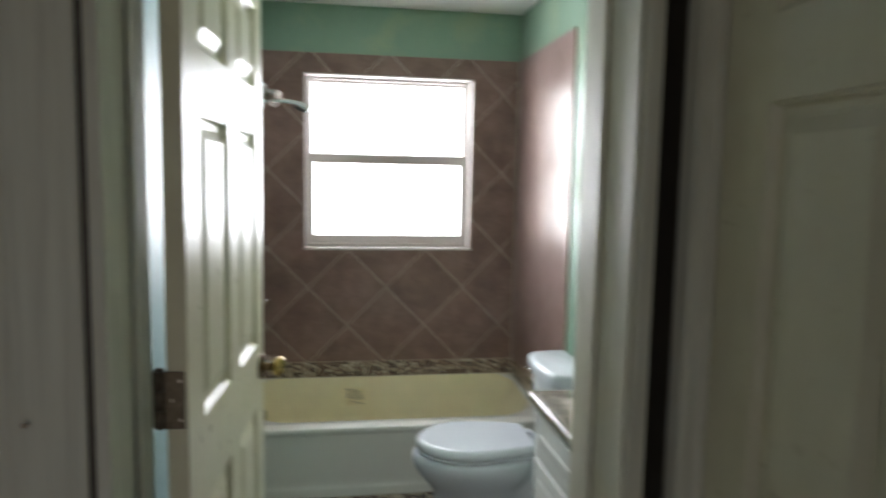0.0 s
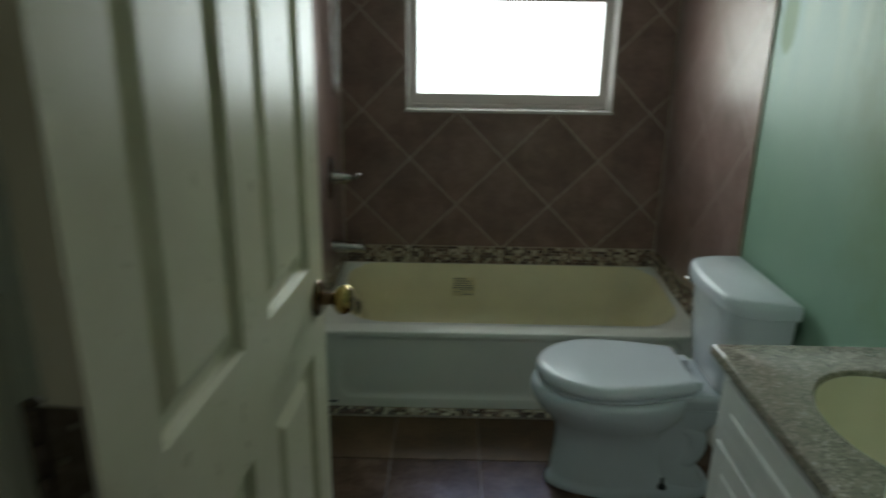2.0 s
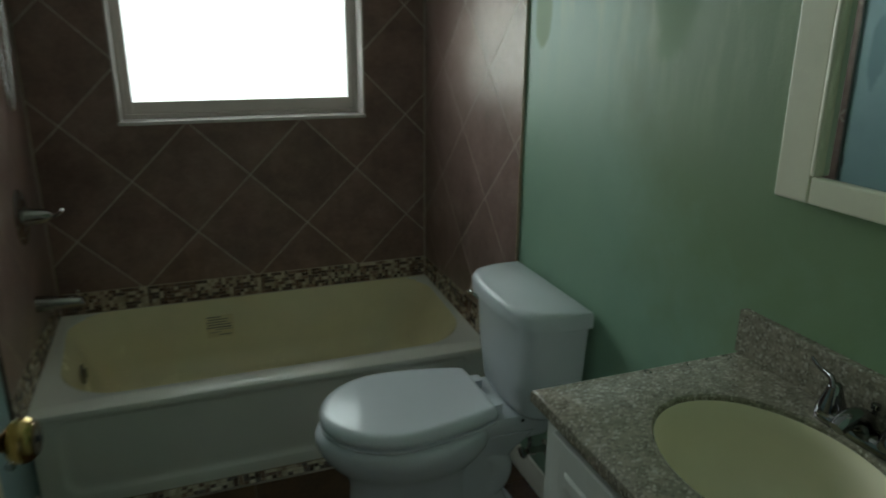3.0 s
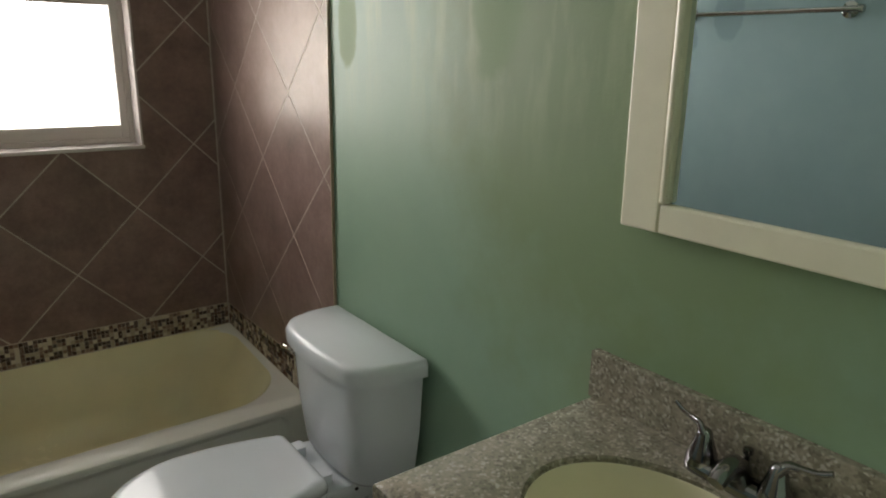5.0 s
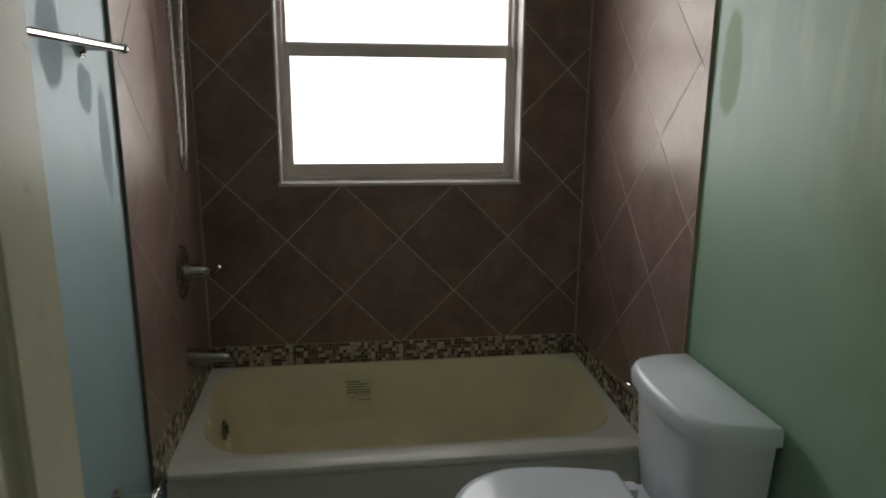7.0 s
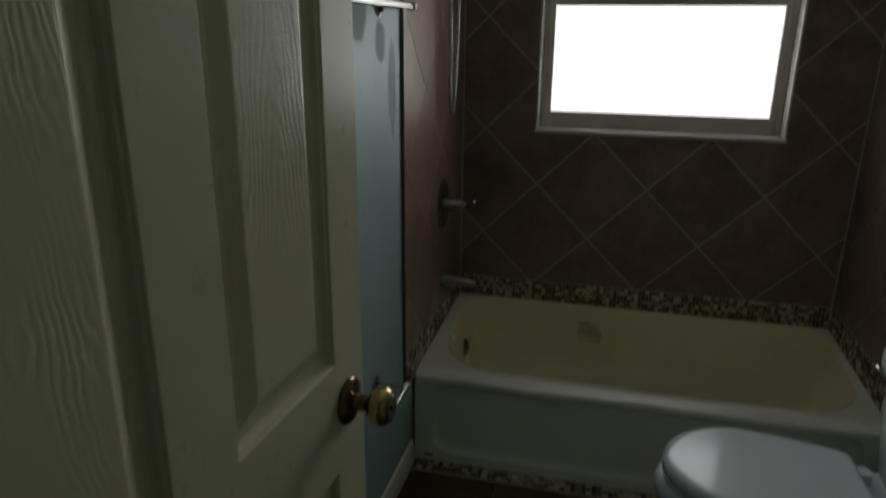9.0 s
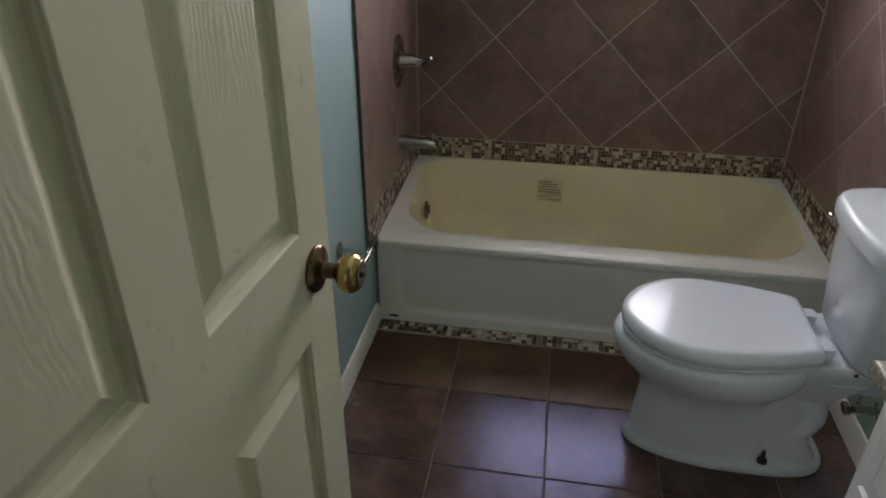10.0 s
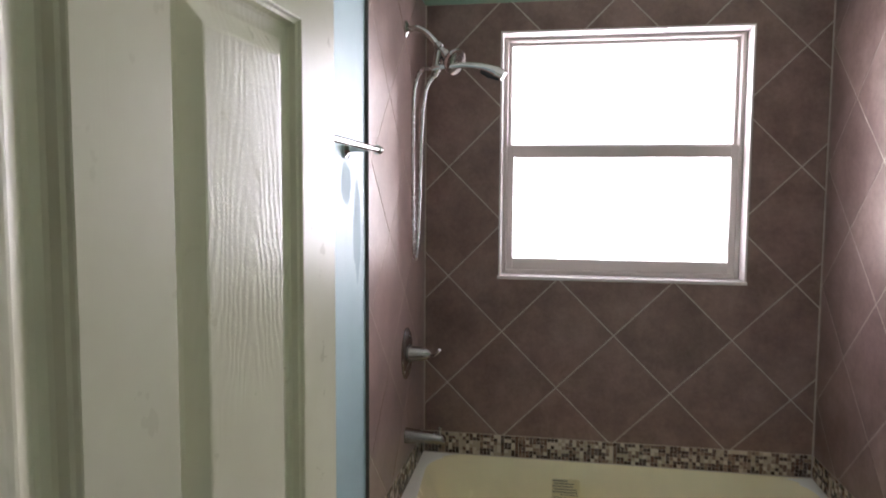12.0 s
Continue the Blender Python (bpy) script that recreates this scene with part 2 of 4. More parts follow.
def m_granite():
    m = Mat("speckled_granite", (0.3, 0.27, 0.23), 0.16, 0, 0.2)
    v = m.n.new("ShaderNodeTexVoronoi")
    v.inputs["Scale"].default_value = 215
    m.link(m.co, v.inputs["Vector"])
    cell = m.n.new("ShaderNodeSeparateColor")
    m.link(v.outputs["Color"], cell.inputs[0])
    base = m.ramp(m.noise(32, 6, 0.7), [(0.34, (0.155, 0.138, 0.108)), (0.5, (0.27, 0.245, 0.195)), (0.66, (0.40, 0.368, 0.30))])
    spots = m.ramp(cell.outputs[0], [(0.0, (0.10, 0.085, 0.065)), (0.16, (0.22, 0.195, 0.15)), (0.55, (0.29, 0.26, 0.205)), (0.82, (0.46, 0.42, 0.355)), (0.94, (0.60, 0.56, 0.49))], True)
    m.color(m.mix(0.5, base, spots))
    m.rough(m.noise(80, 3), 0.1, 0.24)
    return m.m


M_GRANITE = m_granite()


def m_mosaic():
    m = Mat("mixed_glass_and_stone_mosaic", (0.3, 0.2, 0.15), 0.2)
    r = m.island()
    col = m.ramp(r, [(0.0, (0.052, 0.028, 0.022)), (0.26, (0.47, 0.39, 0.285)), (0.42, (0.15, 0.082, 0.058)), (0.62, (0.27, 0.18, 0.13)),
                     (0.76, (0.64, 0.56, 0.43)), (0.91, (0.09, 0.05, 0.04))], True)
    m.color(m.mix(0.1, col, m.ramp(m.noise(140, 3), [(0.3, (0.08, 0.05, 0.04)), (0.7, (0.5, 0.42, 0.32))])))
    m.rough(m.noise(30, 2), 0.1, 0.4)
    return m.m


M_MOSAIC = m_mosaic()


def m_door():
    """Cream door paint over a faint embossed wood grain that runs up the door."""
    m = Mat("cream_door_paint", (0.76, 0.73, 0.60), 0.22, ior=1.36)
    n = m.noise(11, 4)
    m.color(m.ramp(n, [(0.3, (0.66, 0.61, 0.455)), (0.7, (0.70, 0.655, 0.505))])).rough(m.noise(30, 3), 0.27, 0.33)
    sep = m.n.new("ShaderNodeSeparateXYZ")
    m.link(m.co, sep.inputs[0])
    # nested grain arches up the middle of each panel
    dy = m.math("SUBTRACT", m.math("ABSOLUTE", m.math("ADD", sep.outputs[1], 2.3115)), 0.1645)
    arch = m.math("SQRT", m.math("ADD", m.math("MULTIPLY", m.math("MULTIPLY", dy, dy), 60.0), 0.006))
    f = m.math("ADD", m.math("ADD", arch, m.math("MULTIPLY", sep.outputs[2], 0.85)), m.math("MULTIPLY", m.noise(9, 4, 0.6, stretch=(1, 1, 0.5)), 0.55))
    line = m.math("POWER", m.math("ABSOLUTE", m.math("SINE", m.math("MULTIPLY", f, 44.0))), 2.0)
    inside = m.math("MULTIPLY", m.math("SUBTRACT", 0.085, m.math("ABSOLUTE", dy)), 60.0, clamp=True)
    line = m.math("MULTIPLY", m.math("MULTIPLY", line, inside), m.math("MULTIPLY", m.math("SUBTRACT", m.noise(5, 3), 0.36), 4.0, clamp=True))
    fine = m.noise(14, 4, 0.65, stretch=(1, 40, 1.0))
    m.bump(m.math("ADD", m.math("MULTIPLY", line, 0.9), m.math("MULTIPLY", fine, 0.42)), 0.0007, 0.33)
    return m.m


M_DOOR = m_door()

# ---- mesh helpers ----


def part(name, bm, material, parent=None, label="", smooth=0.0):
    """Links bm as one mesh, under a thing or a part if given. smooth: the angle in degrees up to which edges shade smoothly."""
    me = bpy.data.meshes.new(name)
    bmesh.ops.recalc_face_normals(bm, faces=bm.faces)
    bm.to_mesh(me)
    bm.free()
    me.materials.append(material)
    if smooth:
        me.polygons.foreach_set("use_smooth", [True] * len(me.polygons))
        me.set_sharp_from_angle(angle=radians(smooth))
    ob = new(name, me)
    if parent is not None:
        ob.parent = parent
        if parent.type == "EMPTY":
            ob.matrix_parent_inverse = Matrix.Translation(parent.location).inverted()
    if label:
        ob["label"] = label
    return ob


def thing(name, at, label, category, group="", kind=""):
    e = new(name)
    e.empty_display_size = 0.1
    e.location = at
    return tagged(e, label, category, group, kind)


def box(bm, x0, x1, y0, y1, z0, z1, bevel=0.0, seg=2):
    made = bmesh.ops.create_cube(bm, size=1.0)["verts"]
    for v in made:
        v.co = Vector(((x0, x1)[v.co.x > 0], (y0, y1)[v.co.y > 0], (z0, z1)[v.co.z > 0]))
    if bevel:
        edges = list({e for v in made for e in v.link_edges})
        bmesh.ops.bevel(bm, geom=edges, offset=bevel, segments=seg, profile=0.5, affect="EDGES")
    return bm


def boxes(*dims, bevel=0.0):
    bm = bmesh.new()
    for d in dims:
        box(bm, *d, bevel=bevel)
    return bm


def loft(bm, rings, cap0=True, cap1=True):
    """Skins closed rings of equal count."""
    rows = [[bm.verts.new(p) for p in r] for r in rings]
    n = len(rows[0])
    for a, b in zip(rows, rows[1:]):
        for i in range(n):
            bm.faces.new((a[i], a[(i + 1) % n], b[(i + 1) % n], b[i]))
    if cap0:
        bm.faces.new(rows[0][::-1])
    if cap1:
        bm.faces.new(rows[-1])
    return bm


def lathe(bm, axis_at, axis_dir, profile, seg=28):
    """Turns (distance along the axis, radius) pairs round an axis."""
    d = Vector(axis_dir).normalized()
    a = d.orthogonal().normalized()
    b = d.cross(a)
    o = Vector(axis_at)
    rings = []
    for h, r in profile:
        r = max(r, 0.0004)
        rings.append([o + d * h + (a * math.cos(2 * math.pi * i / seg) + b * math.sin(2 * math.pi * i / seg)) * r for i in range(seg)])
    return loft(bm, rings)


def bezier(points, per=8):
    """A smooth line through the points."""
    p = [Vector(q) for q in points]
    out = []
    for i in range(len(p) - 1):
        a, b, c, d = p[max(i - 1, 0)], p[i], p[i + 1], p[min(i + 2, len(p) - 1)]
        for k in range(per):
            t = k / per
            out.append(0.5 * (2 * b + (c - a) * t + (2 * a - 5 * b + 4 * c - d) * t * t + (3 * b - a - 3 * c + d) * t ** 3))
    return out + [p[-1]]


def tube(bm, points, radius, seg=12, per=8, flat=1.0):
    """A round bar along a smooth line; radius may be one number or one per given point."""
    line = bezier(points, per)
    n = len(line)
    rad = [radius] * n if isinstance(radius, (int, float)) else [float(np.interp(i / (n - 1) * (len(radius) - 1), range(len(radius)), radius)) for i in range(n)]
    t0 = (line[1] - line[0]).normalized()
    side = t0.orthogonal().normalized()
    rings = []
    for i, c in enumerate(line):
        t = (line[min(i + 1, n - 1)] - line[max(i - 1, 0)]).normalized()
        side = (side - t * side.dot(t)).normalized()
        up = t.cross(side)
        rings.append([c + (side * math.cos(2 * math.pi * k / seg) + up * math.sin(2 * math.pi * k / seg) * flat) * rad[i] for k in range(seg)])
    return loft(bm, rings)


def rounded(x0, x1, y0, y1, r, z, n=7):
    """A ring with rounded corners at height z, anticlockwise."""
    out = []
    for cx, cy, a0 in ((x1 - r, y1 - r, 0), (x0 + r, y1 - r, 90), (x0 + r, y0 + r, 180), (x1 - r, y0 + r, 270)):
        for k in range(n):
            a = radians(a0 + 90 * k / (n - 1))
            out.append(Vector((cx + r * math.cos(a), cy + r * math.sin(a), z)))
    return out


def clip(poly, nx, ny, c):
    """Keeps the part of a convex polygon where nx*x + ny*y <= c."""
    out = []
    for i, p in enumerate(poly):
        q = poly[(i + 1) % len(poly)]
        dp, dq = nx * p[0] + ny * p[1] - c, nx * q[0] + ny * q[1] - c
        if dp <= 0:
            out.append(p)
        if dp * dq < 0:
            t = dp / (dp - dq)
            out.append((p[0] + (q[0] - p[0]) * t, p[1] + (q[1] - p[1]) * t))
    return out


def area(poly):
    return abs(sum(p[0] * q[1] - q[0] * p[1] for p, q in zip(poly, poly[1:] + poly[:1]))) / 2

# ---- structure ----
W = 1.51                 # between the tiled side walls
TOP = 2.45               # ceiling
TILE_TOP, TILE_Y = 2.19, -0.925
TILE_YW = -0.838
BAND0, BAND1 = 0.374, 0.462
IN, OUT = -2.64, -2.87   # bathroom and hall face of the door wall
JL, JR = 0.152, 0.930    # door jambs
HX = 1.02                # hall wall with a second door
WIN = (0.301, 1.244, 1.107, 2.080)

floor = tagged(part("floor", boxes((-0.12, 1.64, OUT + 0.1, 0.16, -0.12, -0.003)), M_FGROUT), "brown tiled bathroom floor with dark grout", "floor", kind="structure")
hall_floor = tagged(part("hall_floor", boxes((-1.3, 1.2, -5.3, OUT + 0.1, -0.12, -0.001)), M_HFLOOR), "plain brown hall floor", "floor", kind="structure")
ceiling = tagged(part("ceiling", boxes((-0.12, 1.64, IN - 0.1, 0.16, TOP, TOP + 0.1)), M_CEIL), "pale painted bathroom ceiling", "ceiling", kind="structure")
hall_ceiling = tagged(part("hall_ceiling", boxes((-1.3, 1.2, -5.3, IN - 0.1, TOP, TOP + 0.1)), M_CEIL), "pale painted hall ceiling", "ceiling", kind="structure")

a, b, c, d = WIN
wall_north = tagged(part("wall_north", boxes((-0.12, a, 0.008, 0.16, -0.1, TOP), (b, 1.64, 0.008, 0.16, -0.1, TOP),
                                             (a, b, 0.008, 0.16, -0.1, c), (a, b, 0.008, 0.16, d, TOP)), M_GREEN),
                    "mint green wall tiled brown around a window", "wall", kind="structure")
wall_west = tagged(part("wall_west", boxes((-0.12, -0.008, IN, 0.008, -0.1, TOP)), M_BLUE), "pale blue painted wall, tiled brown at the tub", "wall", kind="structure")
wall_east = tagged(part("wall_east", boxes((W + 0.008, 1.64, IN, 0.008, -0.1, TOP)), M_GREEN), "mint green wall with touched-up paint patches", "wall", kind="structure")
HEAD = 2.05
wall_south = tagged(part("wall_south", boxes((-0.12, JL - 0.02, -2.755, IN, -0.1, TOP), (JR + 0.02, 1.64, -2.755, IN, -0.1, TOP),
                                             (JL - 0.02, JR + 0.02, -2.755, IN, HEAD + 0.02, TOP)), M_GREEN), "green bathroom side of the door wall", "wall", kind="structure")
tagged(part("wall_hall_north", boxes((-1.3, JL - 0.02, OUT, -2.755, -0.1, TOP), (JR + 0.02, 0.962, OUT, -2.755, -0.1, TOP),
                                                 (JL - 0.02, JR + 0.02, OUT, -2.755, HEAD + 0.02, TOP)), M_HALL), "dark blue painted hall wall beside the door frame", "wall", kind="structure")
D2 = (-3.69, -2.927)
tagged(part("wall_hall_east", boxes((HX, 1.2, D2[1] + 0.02, -2.775, -0.1, TOP), (HX, 1.2, -5.3, D2[0] - 0.02, -0.1, TOP),
                                    (HX, 1.2, D2[0] - 0.02, D2[1] + 0.02, HEAD + 0.02, TOP)), M_HALL), "blue painted hall wall with a door", "wall", kind="structure")
tagged(part("wall_hall_west", boxes((-1.4, -1.3, -5.3, OUT, -0.1, TOP)), M_HALL), "plain blue hall wall", "wall", kind="structure")
# unseen end wall; its opening is added to let the fill lamp in
tagged(part("wall_hall_south", boxes((-1.4, -0.6, -5.4, -5.3, -0.1, TOP), (0.2, 1.2, -5.4, -5.3, -0.1, TOP), (-0.6, 0.2, -5.4, -5.3, 2.05, TOP)), M_HALL), "unseen plain blue hall end wall, opening added for the fill lamp", "wall", kind="structure")


def casing(name, x0, x1, y, z0, z1, parent, inward):
    """An upright moulded casing board on the hall face; inward: +1 if its thin edge is towards larger x."""
    prof = [(0.0, 0.0), (0.0, 0.016), (0.06, 0.019), (0.34, 0.019), (0.40, 0.015), (0.46, 0.018), (0.80, 0.016), (0.88, 0.012), (1.0, 0.010), (1.0, 0.0)]
    if inward < 0:
        prof = [(1 - u, h) for u, h in prof]
    bm = bmesh.new()
    loft(bm, [[Vector((x0 + (x1 - x0) * u, y - h, z)) for u, h in prof] for z in (z0, z1)])
    return part(name, bm, M_TRIM, parent, smooth=30)


# door frame of the bathroom
frame_1 = thing("door_frame_1", (0.535, -2.75, 0), "cream painted door frame with moulded casing", "door frame", kind="structure")
part("jamb", boxes((JL - 0.02, JL, OUT, IN + 0.004, 0, HEAD), bevel=0.002), M_TRIM, frame_1)
part("jamb", boxes((JR, JR + 0.02, OUT, IN + 0.004, 0, HEAD), bevel=0.002), M_TRIM, frame_1)
part("head_jamb", boxes((JL - 0.02, JR + 0.02, OUT, IN + 0.004, HEAD, HEAD + 0.02)), M_TRIM, frame_1)
part("door_stop", boxes((JL, JL + 0.011, -2.755, -2.715, 0, HEAD), bevel=0.003), M_TRIM, frame_1)
part("door_stop", boxes((JR - 0.011, JR, -2.755, -2.715, 0, HEAD), bevel=0.003), M_TRIM, frame_1)
part("door_stop", boxes((JL + 0.011, JR - 0.011, -2.755, -2.715, HEAD - 0.011, HEAD), bevel=0.003), M_TRIM, frame_1)
casing("casing", -0.030, 0.124, OUT, 0, HEAD + 0.02, frame_1, 1)
casing("casing", JR + 0.006, 0.962, OUT, 0, HEAD + 0.02, frame_1, -1)
part("head_casing", boxes((-0.030, 0.962, OUT - 0.017, OUT, HEAD + 0.02, HEAD + 0.11), bevel=0.004), M_TRIM, frame_1)
part("inner_casing", boxes((JL - 0.09, JL - 0.006, IN, IN + 0.014, 0, HEAD + 0.01), bevel=0.004), M_TRIM, frame_1)
part("inner_casing", boxes((JR + 0.006, JR + 0.09, IN, IN + 0.014, 0.90, HEAD + 0.01), bevel=0.004), M_TRIM, frame_1)
part("inner_head_casing", boxes((JL - 0.09, JR + 0.09, IN, IN + 0.014, HEAD + 0.01, HEAD + 0.10), bevel=0.004), M_TRIM, frame_1)
# two dark sheets stand in for the shade in the hall corner
part("corner_shade", boxes((0.962, HX + 0.002, -2.776, -2.7555, 0, TOP)), M_DARK_STRIP, frame_1, "dark sheet put in for the shade between casing and hall corner")
part("corner_side_shade", boxes((HX - 0.004, HX - 0.0002, -2.8738, -2.7765, 0, TOP)), M_DARK_STRIP, frame_1, "dark sheet on the hall wall, put in for the corner's shade")
# shade of the casing gap, laid on as a dark strip
part("frame_gap_shade", boxes((0.1235, 0.1325, OUT - 0.0035, OUT + 0.001, 0, HEAD)), M_DARK_STRIP, frame_1, "dark strip put in for the shade of the gap between casing and jamb")
bm = bmesh.new()
lathe(bm, (0.050, OUT - 0.017, 1.163), (0.1, -1, 0.15), [(0, 0.0018), (0.012, 0.0018), (0.012, 0.004), (0.0145, 0.004)], 10)
part("nail", bm, M_HINGE, frame_1, "small bent nail in the casing")

# ---- panelled doors ----
DW, DH, DT = 0.757, 2.03, 0.035


def panel_face(bm, flip):
    """One moulded face of a six-panel door in door space: x along the width, z up, face at y = 0 (or DT, turned over)."""
    us = [0.0, 0.107, 0.341, 0.440, 0.668, DW]
    zs = [0.0, 0.20, 0.882, 1.050, 1.610, 1.722, 1.925, DH]
    rings = [(0.0, 0.0), (0.0015, 0.0008), (0.003, 0.0034), (0.0045, 0.0042), (0.006, 0.0050), (0.009, 0.0108), (0.012, 0.0128), (0.020, 0.0132), (0.026, 0.0122), (0.043, 0.0038), (0.046, 0.0024), (0.049, 0.0020)]

    def put(u, z, dep):
        return bm.verts.new((u, dep if not flip else DT - dep, z))

    for i in range(5):
        for j in range(7):
            u0, u1, z0, z1 = us[i], us[i + 1], zs[j], zs[j + 1]
            if i in (1, 3) and j in (1, 3, 5):
                loops = [[put(u0 + o, z0 + o, h), put(u1 - o, z0 + o, h), put(u1 - o, z1 - o, h), put(u0 + o, z1 - o, h)] for o, h in rings]
                for p, q in zip(loops, loops[1:]):
                    for k in range(4):
                        bm.faces.new((p[k], p[(k + 1) % 4], q[(k + 1) % 4], q[k]))
                bm.faces.new(loops[-1])
            else:
                bm.faces.new((put(u0, z0, 0), put(u1, z0, 0), put(u1, z1, 0), put(u0, z1, 0)))


def door_leaf(parent, m):
    bm = bmesh.new()
    panel_face(bm, False)
    panel_face(bm, True)
    for p in (((0, 0, 0), (0, DT, 0), (0, DT, DH), (0, 0, DH)), ((DW, 0, 0), (DW, DT, 0), (DW, DT, DH), (DW, 0, DH)),
              ((0, 0, 0), (DW, 0, 0), (DW, DT, 0), (0, DT, 0)), ((0, 0, DH), (DW, 0, DH), (DW, DT, DH), (0, DT, DH))):
        bm.faces.new([bm.verts.new(q) for q in p])
    bmesh.ops.remove_doubles(bm, verts=bm.verts, dist=0.0002)
    bm.transform(m)
    return part("leaf", bm, M_DOOR, parent)


def knob_set(parent, m, side):
    """Round door knob; side -1: out of the y = 0 face, +1: out of the other."""
    y0 = 0.0 if side < 0 else DT
    at = (DW - 0.054, y0, 0.980)
    bm = lathe(bmesh.new(), at, (0, side, 0), [(0, 0.034), (0.004, 0.0345), (0.008, 0.031), (0.011, 0.022), (0.014, 0.0125), (0.030, 0.0115), (0.034, 0.014)])
    bm.transform(m)
    rose = part("rose", bm, M_BRONZE, parent, "dark antique brass rose", 40)
    bm = lathe(bmesh.new(), at, (0, side, 0), [(0.034, 0.014), (0.038, 0.0215), (0.044, 0.0265), (0.052, 0.0285), (0.060, 0.0265), (0.0655, 0.022), (0.067, 0.019)])
    bm.transform(m)
    knob = part("knob", bm, M_BRASS, parent, "worn golden brass knob", 40)
    bm = lathe(bmesh.new(), at, (0, side, 0), [(0.0655, 0.0205), (0.0685, 0.0195), (0.0695, 0.016), (0.068, 0.010), (0.068, 0.001)])
    bm.transform(m)
    part("knob_cap", bm, M_BRONZE, knob, smooth=40)
    bm = lathe(bmesh.new(), at, (0, side, 0), [(0.066, 0.0045), (0.0712, 0.004), (0.0712, 0.001)], 12)
    bm.transform(m)
    part("lock_button", bm, M_DARK, knob)


SW = radians(3.5)
door_at = Vector((0.225, -2.700, 0.012))
# door space: x along the leaf, y = 0 the face towards the room's middle, y = DT the face towards the wall
MD = Matrix.Translation(door_at) @ Matrix(((math.sin(SW), -math.cos(SW), 0, 0), (math.cos(SW), math.sin(SW), 0, 0), (0, 0, 1, 0), (0, 0, 0, 1)))
door_1 = thing("door_1", door_at, "cream six-panel door standing open against the blue wall", "door", kind="structure")
door_leaf(door_1, MD)
knob_set(door_1, MD, -1)
knob_set(door_1, MD, 1)
bm = boxes((DW - 0.0005, DW + 0.0015, 0.006, 0.030, 0.950, 1.010))
bm.transform(MD)
part("latch_plate", bm, M_BRASS, door_1)
for hz in (0.22, 1.118, 1.84):
    bm = boxes((-0.003, 0.0, 0.0045, DT + 0.004, hz - 0.05, hz + 0.05), bevel=0.0012)
    bm.transform(MD)
    leaf = part("hinge", bm, M_HINGE, door_1, "tarnished steel hinge")
    bm = bmesh.new()
    for k in range(3):
        lathe(bm, (-0.002, DT + 0.011, hz - 0.05 + k * 0.0335), (0, 0, 1), [(0, 0.0062), (0.0015, 0.0072), (0.031, 0.0072), (0.0325, 0.0062)], 14)
    lathe(bm, (-0.002, DT + 0.011, hz + 0.05), (0, 0, 1), [(0, 0.005), (0.002, 0.0085), (0.005, 0.006), (0.007, 0.002)], 14)
    bm.transform(MD)
    part("knuckle", bm, M_HINGE, leaf, smooth=35)
    bm = boxes((0.0, 0.004, DT + 0.012, DT + 0.024, hz - 0.05, hz + 0.05), bevel=0.0012)
    bm.transform(MD)
    part("jamb_plate", bm, M_HINGE, leaf)
    bm = bmesh.new()
    for sy, sz in ((0.012, -0.034), (0.026, 0.0), (0.012, 0.034)):
        lathe(bm, (-0.003, sy, hz + sz), (-1, 0, 0), [(0, 0.004), (0.0012, 0.0035), (0.0013, 0.001)], 10)
    bm.transform(MD)
    part("screw", bm, M_NICKEL, leaf)

# second door, closed, in the hall
frame_2 = thing("door_frame_2", (HX, -3.31, 0), "cream painted frame of the closed hall door", "door frame", kind="structure")
for y0, y1 in ((D2[1], D2[1] + 0.02), (D2[0] - 0.02, D2[0])):
    part("jamb", boxes((HX, HX + 0.16, y0, y1, 0, HEAD), bevel=0.002), M_TRIM, frame_2)
part("head_jamb", boxes((HX, HX + 0.16, D2[0] - 0.02, D2[1] + 0.02, HEAD, HEAD + 0.02)), M_TRIM, frame_2)
for y0, y1 in ((D2[1] + 0.006, D2[1] + 0.052), (D2[0] - 0.094, D2[0] - 0.006)):
    bm = bmesh.new()
    prof = [(0.0, 0.0), (0.0, 0.010), (0.12, 0.012), (0.2, 0.016), (0.55, 0.018), (0.62, 0.014), (0.7, 0.017), (0.94, 0.018), (1.0, 0.015), (1.0, 0.0)]
    loft(bm, [[Vector((HX - h, y0 + (y1 - y0) * u, z)) for u, h in prof] for z in (0, HEAD + 0.02)])
    part("casing", bm, M_TRIM, frame_2, smooth=30)
part("head_casing", boxes((HX - 0.018, HX, D2[0] - 0.094, D2[1] + 0.052, HEAD + 0.02, HEAD + 0.11), bevel=0.004), M_TRIM, frame_2)
d2at = Vector((HX + 0.02, D2[1] - 0.003, 0.012))
M2 = Matrix.Translation(d2at) @ Matrix(((0, 1, 0, 0), (-1, 0, 0, 0), (0, 0, 1, 0), (0, 0, 0, 1)))
door_2 = thing("door_2", d2at, "cream six-panel hall door, closed", "door", kind="structure")
door_leaf(door_2, M2)
knob_set(door_2, M2, -1)

# ---- baseboards ----


def baseboard(y0, y1, x, side):
    bm = bmesh.new()
    prof = [(0, 0), (0.013, 0), (0.013, 0.062), (0.010, 0.070), (0.009, 0.078), (0.006, 0.086), (0, 0.088)]
    loft(bm, [[Vector((x + side * h, y, z)) for h, z in prof] for y in (y0, y1)])
    return tagged(part("baseboard", bm, M_BASE, smooth=25), "white painted baseboard along the bathroom wall", "baseboard", kind="structure")


baseboard(IN + 0.002, -0.752, -0.008, 1)
baseboard(-1.925, -0.752, W + 0.008, -1)

